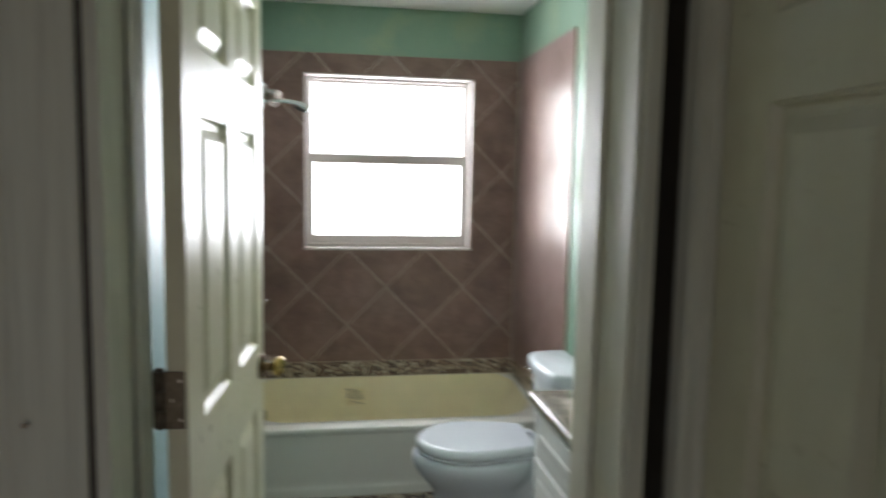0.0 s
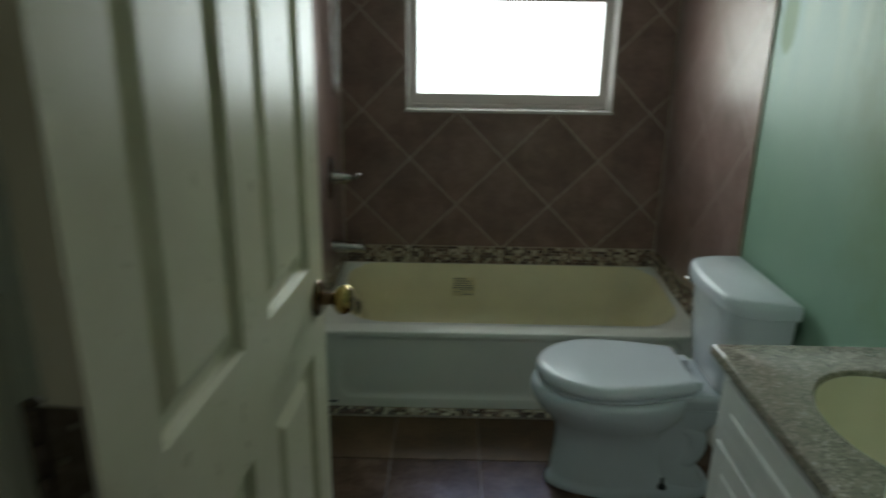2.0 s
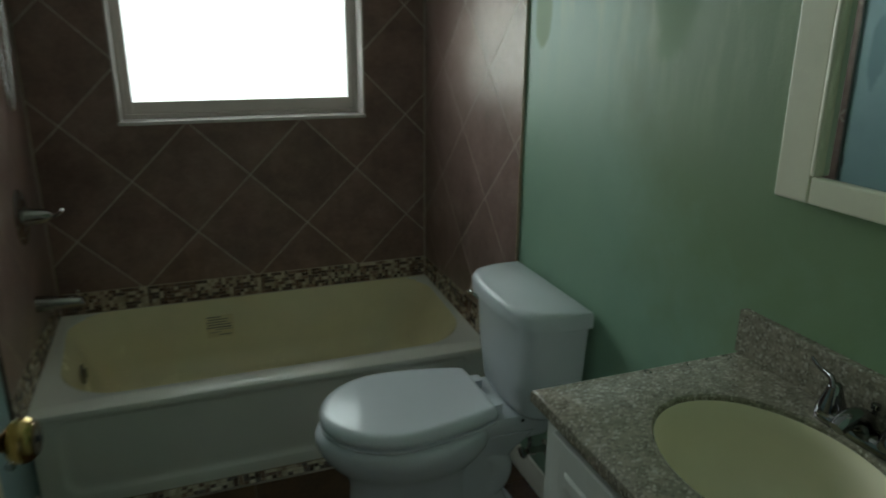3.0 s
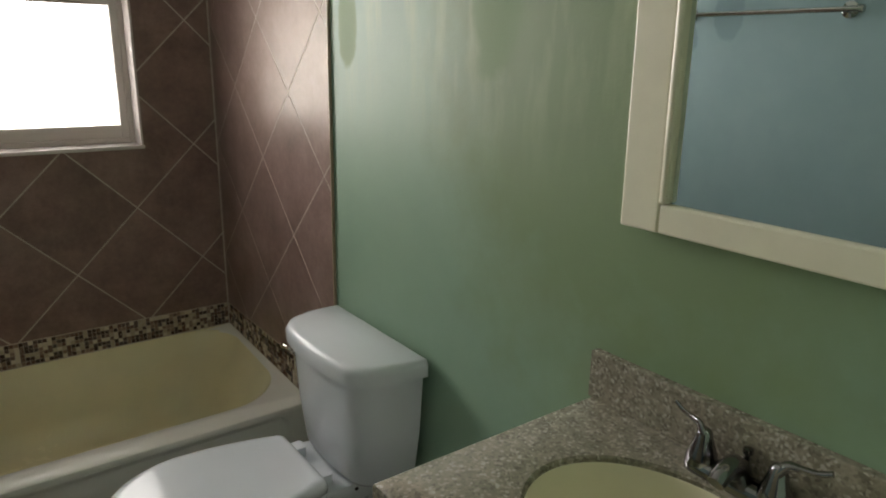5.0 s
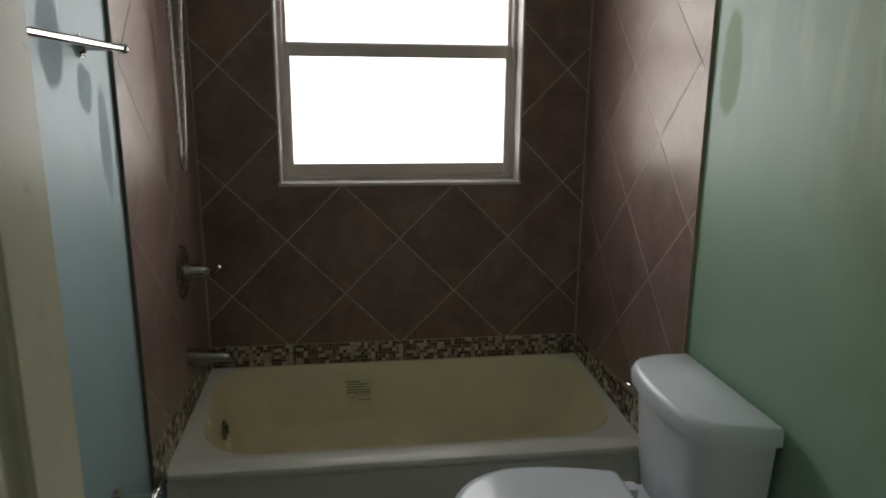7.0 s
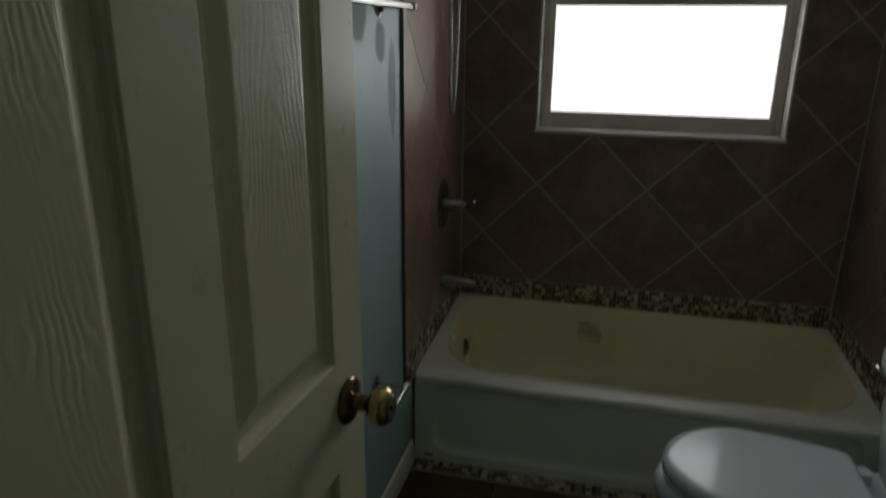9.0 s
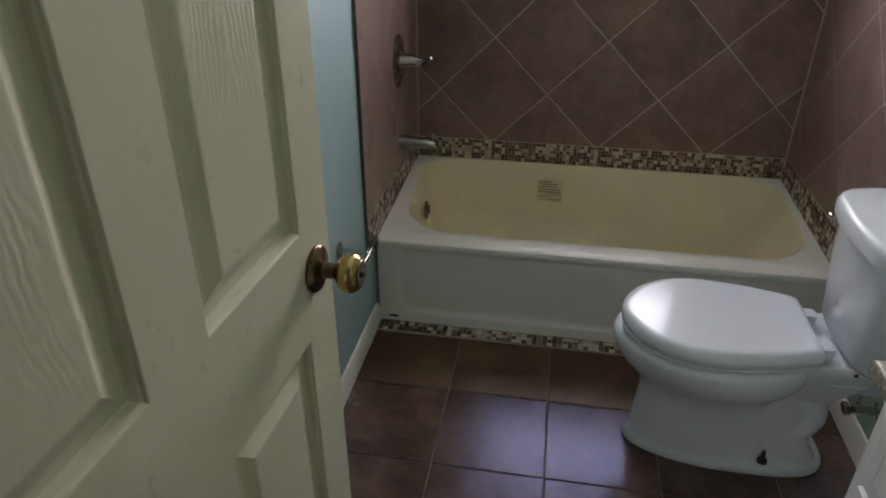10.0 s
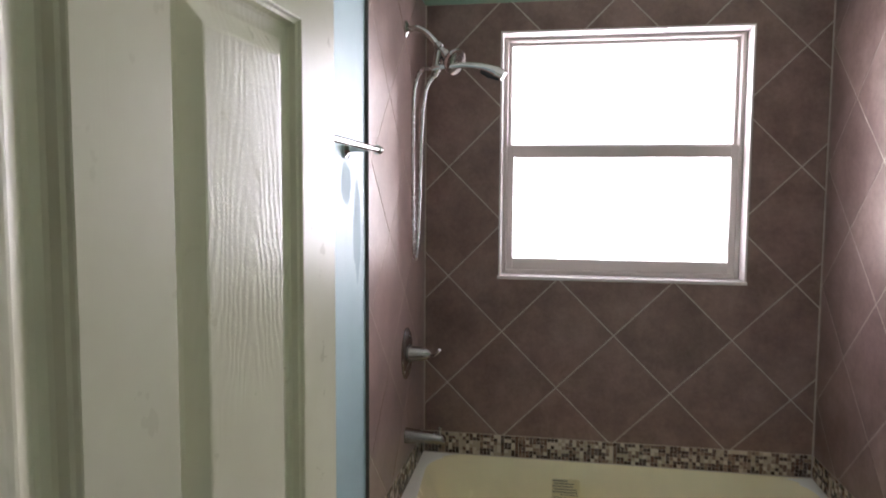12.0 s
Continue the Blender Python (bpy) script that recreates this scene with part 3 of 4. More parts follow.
# ---- window ----
window_1 = thing("window_1", (0.77, 0.1, 1.107), "almond single-hung window in a pale marble reveal", "window", kind="structure")
part("window_sill", boxes((a - 0.004, b + 0.004, -0.006, 0.10, c - 0.002, c + 0.012), bevel=0.003), M_MARBLE, window_1)
part("reveal_side", boxes((a, a + 0.008, -0.002, 0.10, c + 0.012, d - 0.008), bevel=0.0015), M_MARBLE, window_1)
part("reveal_side", boxes((b - 0.008, b, -0.002, 0.10, c + 0.012, d - 0.008), bevel=0.0015), M_MARBLE, window_1)
for k in range(3):
    part("reveal_head", boxes((a + 0.001 + k * 0.3135, a + 0.312 + k * 0.3135, -0.002, 0.10, d - 0.008, d), bevel=0.0015), M_MARBLE, window_1)
FX0, FX1, FZ0, FZ1 = a + 0.008, b - 0.008, c + 0.012, d - 0.008


def ring_frame(x0, x1, z0, z1, y0, y1, wl, wr, wb, wt, bevel=0.003):
    return boxes((x0, x0 + wl, y0, y1, z0, z1), (x1 - wr, x1, y0, y1, z0, z1), (x0 + wl, x1 - wr, y0, y1, z0, z0 + wb), (x0 + wl, x1 - wr, y0, y1, z1 - wt, z1), bevel=bevel)


part("window_frame", ring_frame(FX0, FX1, FZ0, FZ1, 0.085, 0.155, 0.016, 0.016, 0.018, 0.014), M_VINYL, window_1)
sash = part("upper_sash", ring_frame(FX0 + 0.016, FX1 - 0.016, 1.600, FZ1 - 0.014, 0.122, 0.150, 0.014, 0.014, 0.050, 0.012), M_VINYL, window_1)
g = part("pane", boxes((FX0 + 0.02, FX1 - 0.02, 0.134, 0.138, 1.62, FZ1 - 0.016)), M_GLASS, sash)
g.visible_shadow = False
sash = part("lower_sash", ring_frame(FX0 + 0.016, FX1 - 0.016, FZ0 + 0.018, 1.642, 0.090, 0.120, 0.026, 0.026, 0.046, 0.048), M_VINYL, window_1)
g = part("pane", boxes((FX0 + 0.03, FX1 - 0.03, 0.103, 0.107, FZ0 + 0.05, 1.61)), M_GLASS, sash)
g.visible_shadow = False

# ---- bathtub ----
tub = thing("bathtub", (0.755, -0.37, 0), "white enamel alcove bathtub with a yellowed cream basin", "bathtub")
TF = -0.742


def rim_z(y):
    return 0.343 + 0.028 * (y - TF) / -TF


def apron():
    """The tub's front: a rolled rim over a face with a shallow recessed field that leaves a border at the ends and the foot."""
    bm = bmesh.new()
    prof = [(TF + 0.014, 0.0), (TF + 0.014, 0.30), (TF + 0.003, 0.316), (TF, 0.329), (TF + 0.004, 0.339), (TF + 0.014, 0.344), (TF + 0.06, rim_z(TF + 0.06)), (TF + 0.06, 0.2), (TF + 0.06, 0.0)]
    loft(bm, [[Vector((x, y, z)) for y, z in prof] for x in (0.002, W - 0.002)])
    rings = []
    for x0, x1, z0, z1, r, y in ((0.002, W - 0.002, 0.0, 0.318, 0.002, 0.013), (0.002, W - 0.002, 0.0, 0.318, 0.002, 0.002), (0.066, W - 0.066, 0.044, 0.3215, 0.06, 0.001), (0.072, W - 0.072, 0.049, 0.3215, 0.058, 0.003),
                                 (0.080, W - 0.080, 0.056, 0.3215, 0.055, 0.0085), (0.092, W - 0.092, 0.068, 0.3215, 0.05, 0.0115), (0.11, W - 0.11, 0.085, 0.3215, 0.046, 0.0125)):
        rings.append([Vector((p.x, TF + y, p.y)) for p in rounded(x0, x1, z0, z1, r, 0)])
    loft(bm, rings, False, True)
    return bm


part("apron", apron(), M_ENAMEL, tub, smooth=40)
# rim and basin
N = 13
outer = rounded(0.0, W, TF + 0.055, 0.001, 0.004, 0, N)
lips = [(0.070, 1.480, TF + 0.085, -0.006, 0.20, 0.0), (0.076, 1.474, TF + 0.091, -0.009, 0.20, -0.005), (0.084, 1.462, TF + 0.101, -0.022, 0.19, -0.022),
        (0.108, 1.415, TF + 0.122, -0.050, 0.18, -0.10), (0.130, 1.36, TF + 0.150, -0.072, 0.17, -0.20), (0.17, 1.30, TF + 0.185, -0.105, 0.14, -0.262), (0.26, 1.2, TF + 0.26, -0.18, 0.1, -0.275)]


def basin_ring(l):
    x0, x1, y0, y1, r, dz = l
    front = rounded(x0, x1, y0, y1, r, 0, N)
    rear = rounded(x0, x1, y0, y1, r * 0.74, 0, N)
    out = []
    for p in rear[:2 * N] + front[2 * N:]:
        back = (p.y - TF) / -TF * max(0.0, 1 + dz / 0.2)  # the ends splay towards the wall
        x = p.x - 0.050 * back * max(0.0, 1 - (p.x - x0) / 0.5) + 0.018 * back * max(0.0, 1 - (x1 - p.x) / 0.5)
        out.append(Vector((x, p.y, rim_z(p.y) + dz)))
    return out


bm = bmesh.new()
loft(bm, [[Vector((p.x, p.y, rim_z(p.y))) for p in outer], basin_ring(lips[0]), basin_ring(lips[1])], False, False)
rim = part("rim", bm, M_ENAMEL, tub, smooth=50)
rim.data.materials.append(M_BASIN)  # the yellowing reaches the wall at the back
for p in rim.data.polygons:
    p.material_index = int(p.center.y > -0.14 and 0.085 < p.center.x < 1.455)
bm = bmesh.new()
loft(bm, [basin_ring(l) for l in lips[1:]], False, True)
part("basin", bm, M_BASIN, tub, "yellowed cream enamel basin", 60)
bm = lathe(bmesh.new(), (0.104, -0.36, 0.285), (1, 0, 0.08), [(0, 0.036), (0.005, 0.036), (0.008, 0.030), (0.009, 0.002)], 26)
ov = part("overflow_plate", bm, M_FAUCET, tub, "dark chrome overflow plate", 35)
part("overflow_lever", boxes((0.112, 0.122, -0.364, -0.356, 0.270, 0.306), bevel=0.002), M_CHROME, ov)
bm = lathe(bmesh.new(), (0.30, -0.36, 0.074), (0, 0, 1), [(0, 0.03), (0.005, 0.029), (0.006, 0.02), (0.003, 0.001)], 22)
part("drain", bm, M_CHROME, tub, smooth=35)
for bx in (0.0045, W - 0.0045):
    part("caulk_bead", tube(bmesh.new(), [(bx, TF + 0.010, 0.004), (bx, TF + 0.011, 0.15), (bx, TF + 0.010, 0.29), (bx, TF + 0.002, 0.325), (bx, TF + 0.01, 0.346)], [0.004, 0.0028, 0.0034, 0.003, 0.0025], 8), M_CAULK, tub, "stained brown caulk")
part("caulk_bead", tube(bmesh.new(), [(0.01, TF + 0.002, 0.0045), (0.5, TF + 0.002, 0.004), (1.0, TF + 0.002, 0.0045), (1.5, TF + 0.002, 0.004)], [0.004, 0.003, 0.004, 0.003], 8), M_CAULK, tub, "stained brown caulk")
part("weep_slot", boxes((0.036, 0.070, TF + 0.0003, TF + 0.005, 0.024, 0.034), bevel=0.0015), M_DARK, tub)
# warning label on the inside of the basin
lab = part("warning_label", boxes((0.532, 0.640, -0.0600, -0.0582, 0.216, 0.322)), M_LABEL, tub, "pale sticker with worn grey print")
bm = bmesh.new()
for k, (w0, w1, thick) in enumerate(((0.0, 0.58, 0.0045), (0.06, 0.84, 0.004), (0.0, 0.80, 0.004), (0.04, 0.94, 0.0045), (0.0, 0.97, 0.005), (0.30, 1.0, 0.0025), (0.08, 0.55, 0.002), (0.45, 0.95, 0.0035))):
    z = 0.316 - k * 0.0115
    box(bm, 0.534 + w0 * 0.10, 0.534 + w1 * 0.10, -0.0612, -0.0600, z - thick, z)
part("printed_lines", bm, M_INK, lab)

# ---- shower fittings ----
valve = thing("shower_valve", (0.0, -0.345, 0.866), "brushed nickel shower valve with a lever handle on brown tile", "shower valve")
vy, vz = -0.345, 0.866
bm = bmesh.new()
loft(bm, [[Vector((x, vy + ry * math.cos(t), vz + rz * math.sin(t))) for t in [2 * math.pi * k / 32 for k in range(32)]] for x, ry, rz in ((0.0, 0.075, 0.094), (0.005, 0.075, 0.094), (0.011, 0.066, 0.084), (0.014, 0.045, 0.06), (0.015, 0.02, 0.03))])
part("escutcheon", bm, M_NICKEL, valve, smooth=40)
bm = lathe(bmesh.new(), (0.012, vy, vz), (1, 0, 0), [(0, 0.030), (0.018, 0.028), (0.05, 0.024), (0.064, 0.019), (0.074, 0.012), (0.080, 0.008)])
body = part("valve_body", bm, M_NICKEL, valve, smooth=40)
part("lever", tube(bmesh.new(), [(0.075, vy, vz), (0.095, vy - 0.004, vz - 0.004), (0.112, vy - 0.012, vz + 0.004), (0.128, vy - 0.02, vz + 0.022)], [0.008, 0.006, 0.006, 0.0055], 12), M_NICKEL, body, smooth=60)
bm = lathe(bmesh.new(), (0.012, vy, vz - 0.064), (1, 0, 0), [(0, 0.006), (0.004, 0.0055), (0.005, 0.001)], 12)
part("screw", bm, M_CHROME, valve)
part("screw", lathe(bmesh.new(), (0.012, vy, vz + 0.064), (1, 0, 0), [(0, 0.006), (0.004, 0.0055), (0.005, 0.001)], 12), M_CHROME, valve)

spout = thing("tub_spout", (0.0, -0.345, 0.56), "brushed nickel tub spout with diverter pin", "tub spout")
bm = bmesh.new()
rings = []
for x, ry, zt, zb in ((0.0, 0.030, 0.590, 0.532), (0.01, 0.029, 0.589, 0.533), (0.06, 0.026, 0.583, 0.538), (0.115, 0.024, 0.578, 0.540), (0.138, 0.022, 0.572, 0.538), (0.148, 0.016, 0.562, 0.536)):
    rings.append([Vector((x, -0.345 + ry * math.cos(t), (zt + zb) / 2 + (zt - zb) / 2 * math.sin(t))) for t in [2 * math.pi * k / 20 for k in range(20)]])
loft(bm, rings)
part("spout_body", bm, M_NICKEL, spout, smooth=50)
bm = lathe(bmesh.new(), (0.128, -0.345, 0.573), (0, 0, 1), [(0, 0.004), (0.018, 0.004), (0.019, 0.007), (0.026, 0.007), (0.028, 0.003)], 12)
part("diverter_pin", bm, M_CHROME, spout, smooth=40)

shower = thing("shower_head_set", (0.0, -0.356, 2.014), "chrome hand shower on a bracket with a looped steel hose", "shower")
sy = -0.36
bm = lathe(bmesh.new(), (0.0, sy, 2.012), (1, 0, 0), [(0, 0.030), (0.004, 0.030), (0.009, 0.022), (0.012, 0.011)])
part("flange", bm, M_CHROME, shower, smooth=40)
part("arm", tube(bmesh.new(), [(0.005, sy, 2.012), (0.04, sy, 2.016), (0.075, sy, 1.998), (0.115, sy, 1.955)], 0.0105), M_CHROME, shower, smooth=60)
bm = lathe(bmesh.new(), (0.108, sy, 1.962), (0.62, 0, -0.78), [(0, 0.013), (0.004, 0.017), (0.02, 0.017), (0.023, 0.013), (0.036, 0.013), (0.04, 0.019), (0.066, 0.021), (0.07, 0.012)])
part("bracket", bm, M_NICKEL, shower, smooth=40)
fd = Vector((0.60, -0.42, -0.35)).normalized()
bm = lathe(bmesh.new(), Vector((0.163, sy, 1.903)) - fd * 0.02, fd, [(0, 0.014), (0.012, 0.024), (0.024, 0.042), (0.036, 0.046), (0.043, 0.044), (0.044, 0.036), (0.042, 0.001)], 30)
head = part("fixed_head", bm, M_CHROME, shower, "round chrome shower head", 40)
bm = bmesh.new()
u0 = fd.orthogonal().normalized()
u1 = fd.cross(u0)
for ring, cnt in ((0.012, 6), (0.023, 12), (0.033, 18)):
    for k in range(cnt):
        q = Vector((0.163, sy, 1.903)) + fd * 0.022 + (u0 * math.cos(2 * math.pi * k / cnt) + u1 * math.sin(2 * math.pi * k / cnt)) * ring
        lathe(bm, q, fd, [(0, 0.002), (0.003, 0.0015)], 6)
part("nozzles", bm, M_DARK, head)
part("hose_joint", tube(bmesh.new(), [(0.118, sy - 0.01, 1.935), (0.112, sy - 0.012, 1.90), (0.108, sy - 0.014, 1.862), (0.10, sy - 0.014, 1.845)], [0.012, 0.013, 0.014, 0.010]), M_NICKEL, shower, smooth=50)
wand = part("wand", tube(bmesh.new(), [(0.095, sy - 0.02, 1.872), (0.13, sy - 0.02, 1.878), (0.20, sy - 0.02, 1.882), (0.265, sy - 0.02, 1.876), (0.318, sy - 0.02, 1.858), (0.345, sy - 0.02, 1.842)], [0.010, 0.012, 0.0125, 0.015, 0.023, 0.02], 14, flat=0.75), M_CHROME, shower, "chrome hand shower wand", 60)
part("spray_face", tube(bmesh.new(), [(0.268, sy - 0.02, 1.864), (0.30, sy - 0.02, 1.853), (0.333, sy - 0.02, 1.838)], [0.015, 0.026, 0.017], 14, flat=0.4), M_DARK, wand, smooth=60)
part("hose", tube(bmesh.new(), [(0.105, sy - 0.014, 1.852), (0.075, sy - 0.016, 1.80), (0.062, sy - 0.02, 1.68), (0.055, sy - 0.022, 1.45), (0.048, sy - 0.02, 1.27), (0.040, sy - 0.012, 1.215),
                                 (0.031, sy - 0.005, 1.27), (0.028, sy, 1.45), (0.026, sy + 0.002, 1.66), (0.030, sy + 0.002, 1.80), (0.052, sy, 1.868), (0.098, sy - 0.018, 1.873)], 0.0068, 10, 8), M_HOSE, shower, "looped ribbed steel hose", 60)

# towel bar and paper holder on the blue wall
bar = thing("towel_bar", (0.0, -1.22, 1.56), "polished chrome towel bar on the pale blue wall", "towel bar")
rod = part("rod", lathe(bmesh.new(), (0.062, -0.957, 1.557), (0, -1, 0), [(0, 0.011), (0.002, 0.0125), (0.012, 0.0125), (0.014, 0.0085), (0.686, 0.0085), (0.688, 0.0125), (0.698, 0.0125), (0.70, 0.011)], 18), M_CHROME, bar, smooth=35)
for py in (-1.03, -1.59):
    bm = lathe(bmesh.new(), (-0.008, py, 1.557), (1, 0, 0), [(0, 0.026), (0.006, 0.026), (0.010, 0.016), (0.014, 0.009), (0.070, 0.009)])
    part("post", bm, M_CHROME, bar, smooth=35)
holder = thing("paper_holder", (0.0, -1.11, 0.505), "empty chrome toilet paper holder on the blue wall", "paper holder")
bm = lathe(bmesh.new(), (-0.008, -1.115, 0.507), (1, 0, 0), [(0, 0.025), (0.006, 0.025), (0.010, 0.016), (0.013, 0.008), (0.088, 0.008)])
part("post", bm, M_CHROME, holder, smooth=35)
bm = lathe(bmesh.new(), (0.082, -1.085, 0.500), (0, -1, 0), [(0, 0.010), (0.002, 0.0115), (0.010, 0.0115), (0.012, 0.0085), (0.15, 0.0085), (0.152, 0.0115), (0.16, 0.0115), (0.162, 0.01)], 18)
part("roller_bar", bm, M_CHROME, holder, smooth=35)

# ---- toilet ----
toilet = thing("toilet", (1.15, -1.175, 0), "white two-piece toilet with its lid down", "toilet")
TC = -1.175


def egg(x0, x1, hw, z, back=0.75, n=40):
    """An elongated ring: rounded nose at x0, squarer heel at x1."""
    out = []
    cx = x0 + (x1 - x0) * 0.52
    for k in range(n):
        t = 2 * math.pi * k / n
        cs, sn = math.cos(t), math.sin(t)
        if cs < 0:
            x, y = cx + (cx - x0) * cs, hw * sn * (1 - 0.07 * cs * cs)
        else:
            e = back
            x = cx + (x1 - cx) * abs(cs) ** e
            y = hw * (1 if sn > 0 else -1) * abs(sn) ** e
        out.append(Vector((x, TC + y, z)))
    return out


bm = bmesh.new()
# foot flange, waisted pedestal, then a deep rim that stands out beyond the seat
loft(bm, [egg(0.858, 1.405, 0.110, 0.0, 0.6), egg(0.855, 1.408, 0.112, 0.010, 0.6), egg(0.859, 1.405, 0.111, 0.026, 0.6), egg(0.866, 1.396, 0.107, 0.036, 0.6), egg(0.871, 1.31, 0.103, 0.048, 0.7),
          egg(0.873, 1.27, 0.102, 0.085, 0.75), egg(0.878, 1.25, 0.101, 0.13, 0.8), egg(0.882, 1.245, 0.101, 0.185, 0.8), egg(0.880, 1.245, 0.106, 0.215, 0.82), egg(0.870, 1.25, 0.118, 0.240, 0.85),
          egg(0.853, 1.265, 0.136, 0.262, 0.85), egg(0.830, 1.285, 0.156, 0.287, 0.88), egg(0.811, 1.30, 0.173, 0.311, 0.9), egg(0.797, 1.305, 0.186, 0.335, 0.9), egg(0.789, 1.305, 0.193, 0.357, 0.9),
          egg(0.788, 1.305, 0.194, 0.376, 0.9), egg(0.793, 1.30, 0.191, 0.388, 0.9), egg(0.803, 1.295, 0.183, 0.394, 0.9), egg(0.835, 1.27, 0.160, 0.395, 0.9)])
bowl = part("bowl", bm, M_CHINA, toilet, smooth=60)


part("rear_column", loft(bmesh.new(), [rounded(1.16, x1, TC - h, TC + h, 0.045, z) for z, h, x1 in ((0.03, 0.088, 1.385), (0.07, 0.082, 1.36), (0.12, 0.078, 1.345), (0.18, 0.076, 1.35), (0.23, 0.080, 1.365), (0.27, 0.090, 1.385), (0.31, 0.104, 1.42), (0.34, 0.112, 1.44))]), M_CHINA, bowl, smooth=60)
for sgn in (-1, 1):
    # the swell of the trap on either side
    y = TC + sgn * 0.050
    part("trapway", tube(bmesh.new(), [(1.225, y - sgn * 0.02, 0.245), (1.27, y, 0.262), (1.318, y, 0.235), (1.33, y, 0.185), (1.305, y, 0.135), (1.262, y - sgn * 0.02, 0.115)], [0.026, 0.036, 0.040, 0.040, 0.036, 0.026], 18), M_CHINA, bowl, smooth=60)
for sgn in (-1, 1):
    bm = lathe(bmesh.new(), (1.222, TC + sgn * 0.110, 0.052), (0, -sgn * 0.1, 1), [(0, 0.014), (0.010, 0.013), (0.014, 0.006), (0.036, 0.005), (0.038, 0.002)], 12)
    part("floor_bolt", bm, M_DARK, toilet, "uncapped dark floor bolt")
    part("tank_bolt", lathe(bmesh.new(), (1.365, TC + sgn * 0.126, 0.390), (0, sgn, 0), [(0, 0.006), (0.003, 0.005), (0.0035, 0.001)], 12), M_DARK, toilet)
part("deck", loft(bmesh.new(), [rounded(1.23, 1.485, TC - h, TC + h, 0.03, z) for z, h in ((0.30, 0.085), (0.345, 0.11), (0.375, 0.125), (0.398, 0.128), (0.404, 0.124))]), M_CHINA, toilet, smooth=50)


def lid_ring(o, z, n=18):
    """The seat's outline drawn in by o: a round nose, sides that taper to a straight rear edge with small corners."""
    x0, x1, hw, cx = 0.803 + o, 1.288 - o, 0.188 - o, 1.02
    out = [Vector((cx - (cx - x0) * math.sin(math.pi * k / (2 * n)), TC - hw * math.cos(math.pi * k / (2 * n)), z)) for k in range(n + 1)]
    out += [Vector((p.x, 2 * TC - p.y, z)) for p in out[-2::-1]]
    r = max(0.022 - 0.4 * o, 0.006)
    side = []
    for k in range(1, 9):
        u = k / 8 * (x1 - r - cx) / (x1 - cx)
        side.append((cx + (x1 - cx) * u, hw * (1 - 0.07 * u - 0.22 * u * u)))
    ex, ey = side[-1]
    for k in range(1, 6):
        t = math.pi / 2 * k / 5
        side.append((ex + r * math.sin(t), ey - r * 0.9 * (1 - math.cos(t)) - 0.004 * k / 5))
    out += [Vector((x, TC + y, z)) for x, y in side] + [Vector((x, TC - y, z)) for x, y in side[::-1]]
    return out


part("seat", loft(bmesh.new(), [lid_ring(o, z) for o, z in ((0.010, 0.396), (0.004, 0.3985), (0.003, 0.406), (0.010, 0.4095))]), M_SEAT, toilet, smooth=60)
part("lid", loft(bmesh.new(), [lid_ring(o, z) for o, z in ((0.008, 0.4125), (0.001, 0.417), (0.0, 0.430), (0.003, 0.4405), (0.009, 0.4475), (0.015, 0.4505), (0.022, 0.4518), (0.029, 0.4520), (0.036, 0.4516), (0.042, 0.4515), (0.075, 0.4515))]), M_SEAT, toilet, smooth=60)
for sgn in (-1, 1):
    part("lid_hinge", loft(bmesh.new(), [rounded(1.272, 1.318, TC + sgn * 0.075 - 0.02, TC + sgn * 0.075 + 0.02, 0.009, z, 5) for z in (0.404, 0.428, 0.434)]), M_SEAT, toilet, smooth=50)


def tank_ring(x0, x1, y0, y1, bow, z, n=12):
    """Flat back, rounded corners and a bowed front towards -x."""
    out = [Vector((x1, y1, z)), Vector((x1, y0, z))]
    mid, half = (y0 + y1) / 2, (y1 - y0) / 2
    for k in range(2 * n + 1):
        s = -1 + k / n
        edge = max(0.0, (abs(s) - 0.66) / 0.34)
        x = x0 + bow * s * s + 0.085 * (1 - math.sqrt(max(0.0, 1 - edge ** 2)))
        out.append(Vector((x, mid + half * s, z)))
    return out


TY0, TY1 = -1.410, -0.968
part("tank", loft(bmesh.new(), [tank_ring(1.352, 1.488, TY0 + 0.055, TY1 - 0.055, 0.02, 0.404), tank_ring(1.335, 1.495, TY0 + 0.040, TY1 - 0.040, 0.022, 0.425), tank_ring(1.322, 1.497, TY0 + 0.022, TY1 - 0.022, 0.025, 0.55), tank_ring(1.314, 1.497, TY0 + 0.010, TY1 - 0.010, 0.026, 0.7035)]), M_CHINA, toilet, smooth=50)
part("tank_lid", loft(bmesh.new(), [tank_ring(1.306, 1.498, TY0 + 0.003, TY1 - 0.003, 0.028, 0.704), tank_ring(1.297, 1.500, TY0 - 0.006, TY1 + 0.006, 0.030, 0.709), tank_ring(1.296, 1.500, TY0 - 0.007, TY1 + 0.007, 0.030, 0.738), tank_ring(1.302, 1.499, TY0 - 0.002, TY1 + 0.002, 0.030, 0.752), tank_ring(1.318, 1.492, TY0 + 0.012, TY1 - 0.012, 0.029, 0.757)]), M_CHINA, toilet, smooth=50)
bm = lathe(bmesh.new(), (1.350, -1.040, 0.682), (-1, 0, 0), [(0, 0.014), (0.018, 0.014), (0.022, 0.010), (0.030, 0.009), (0.033, 0.004)], 16)
lv = part("flush_lever", bm, M_CHROME, toilet, "chrome flush lever", 40)
part("lever_arm", tube(bmesh.new(), [(1.322, -1.042, 0.683), (1.317, -1.030, 0.687), (1.315, -1.008, 0.685), (1.317, -0.990, 0.681)], [0.006, 0.0065, 0.008, 0.007], 10), M_CHROME, lv, smooth=60)

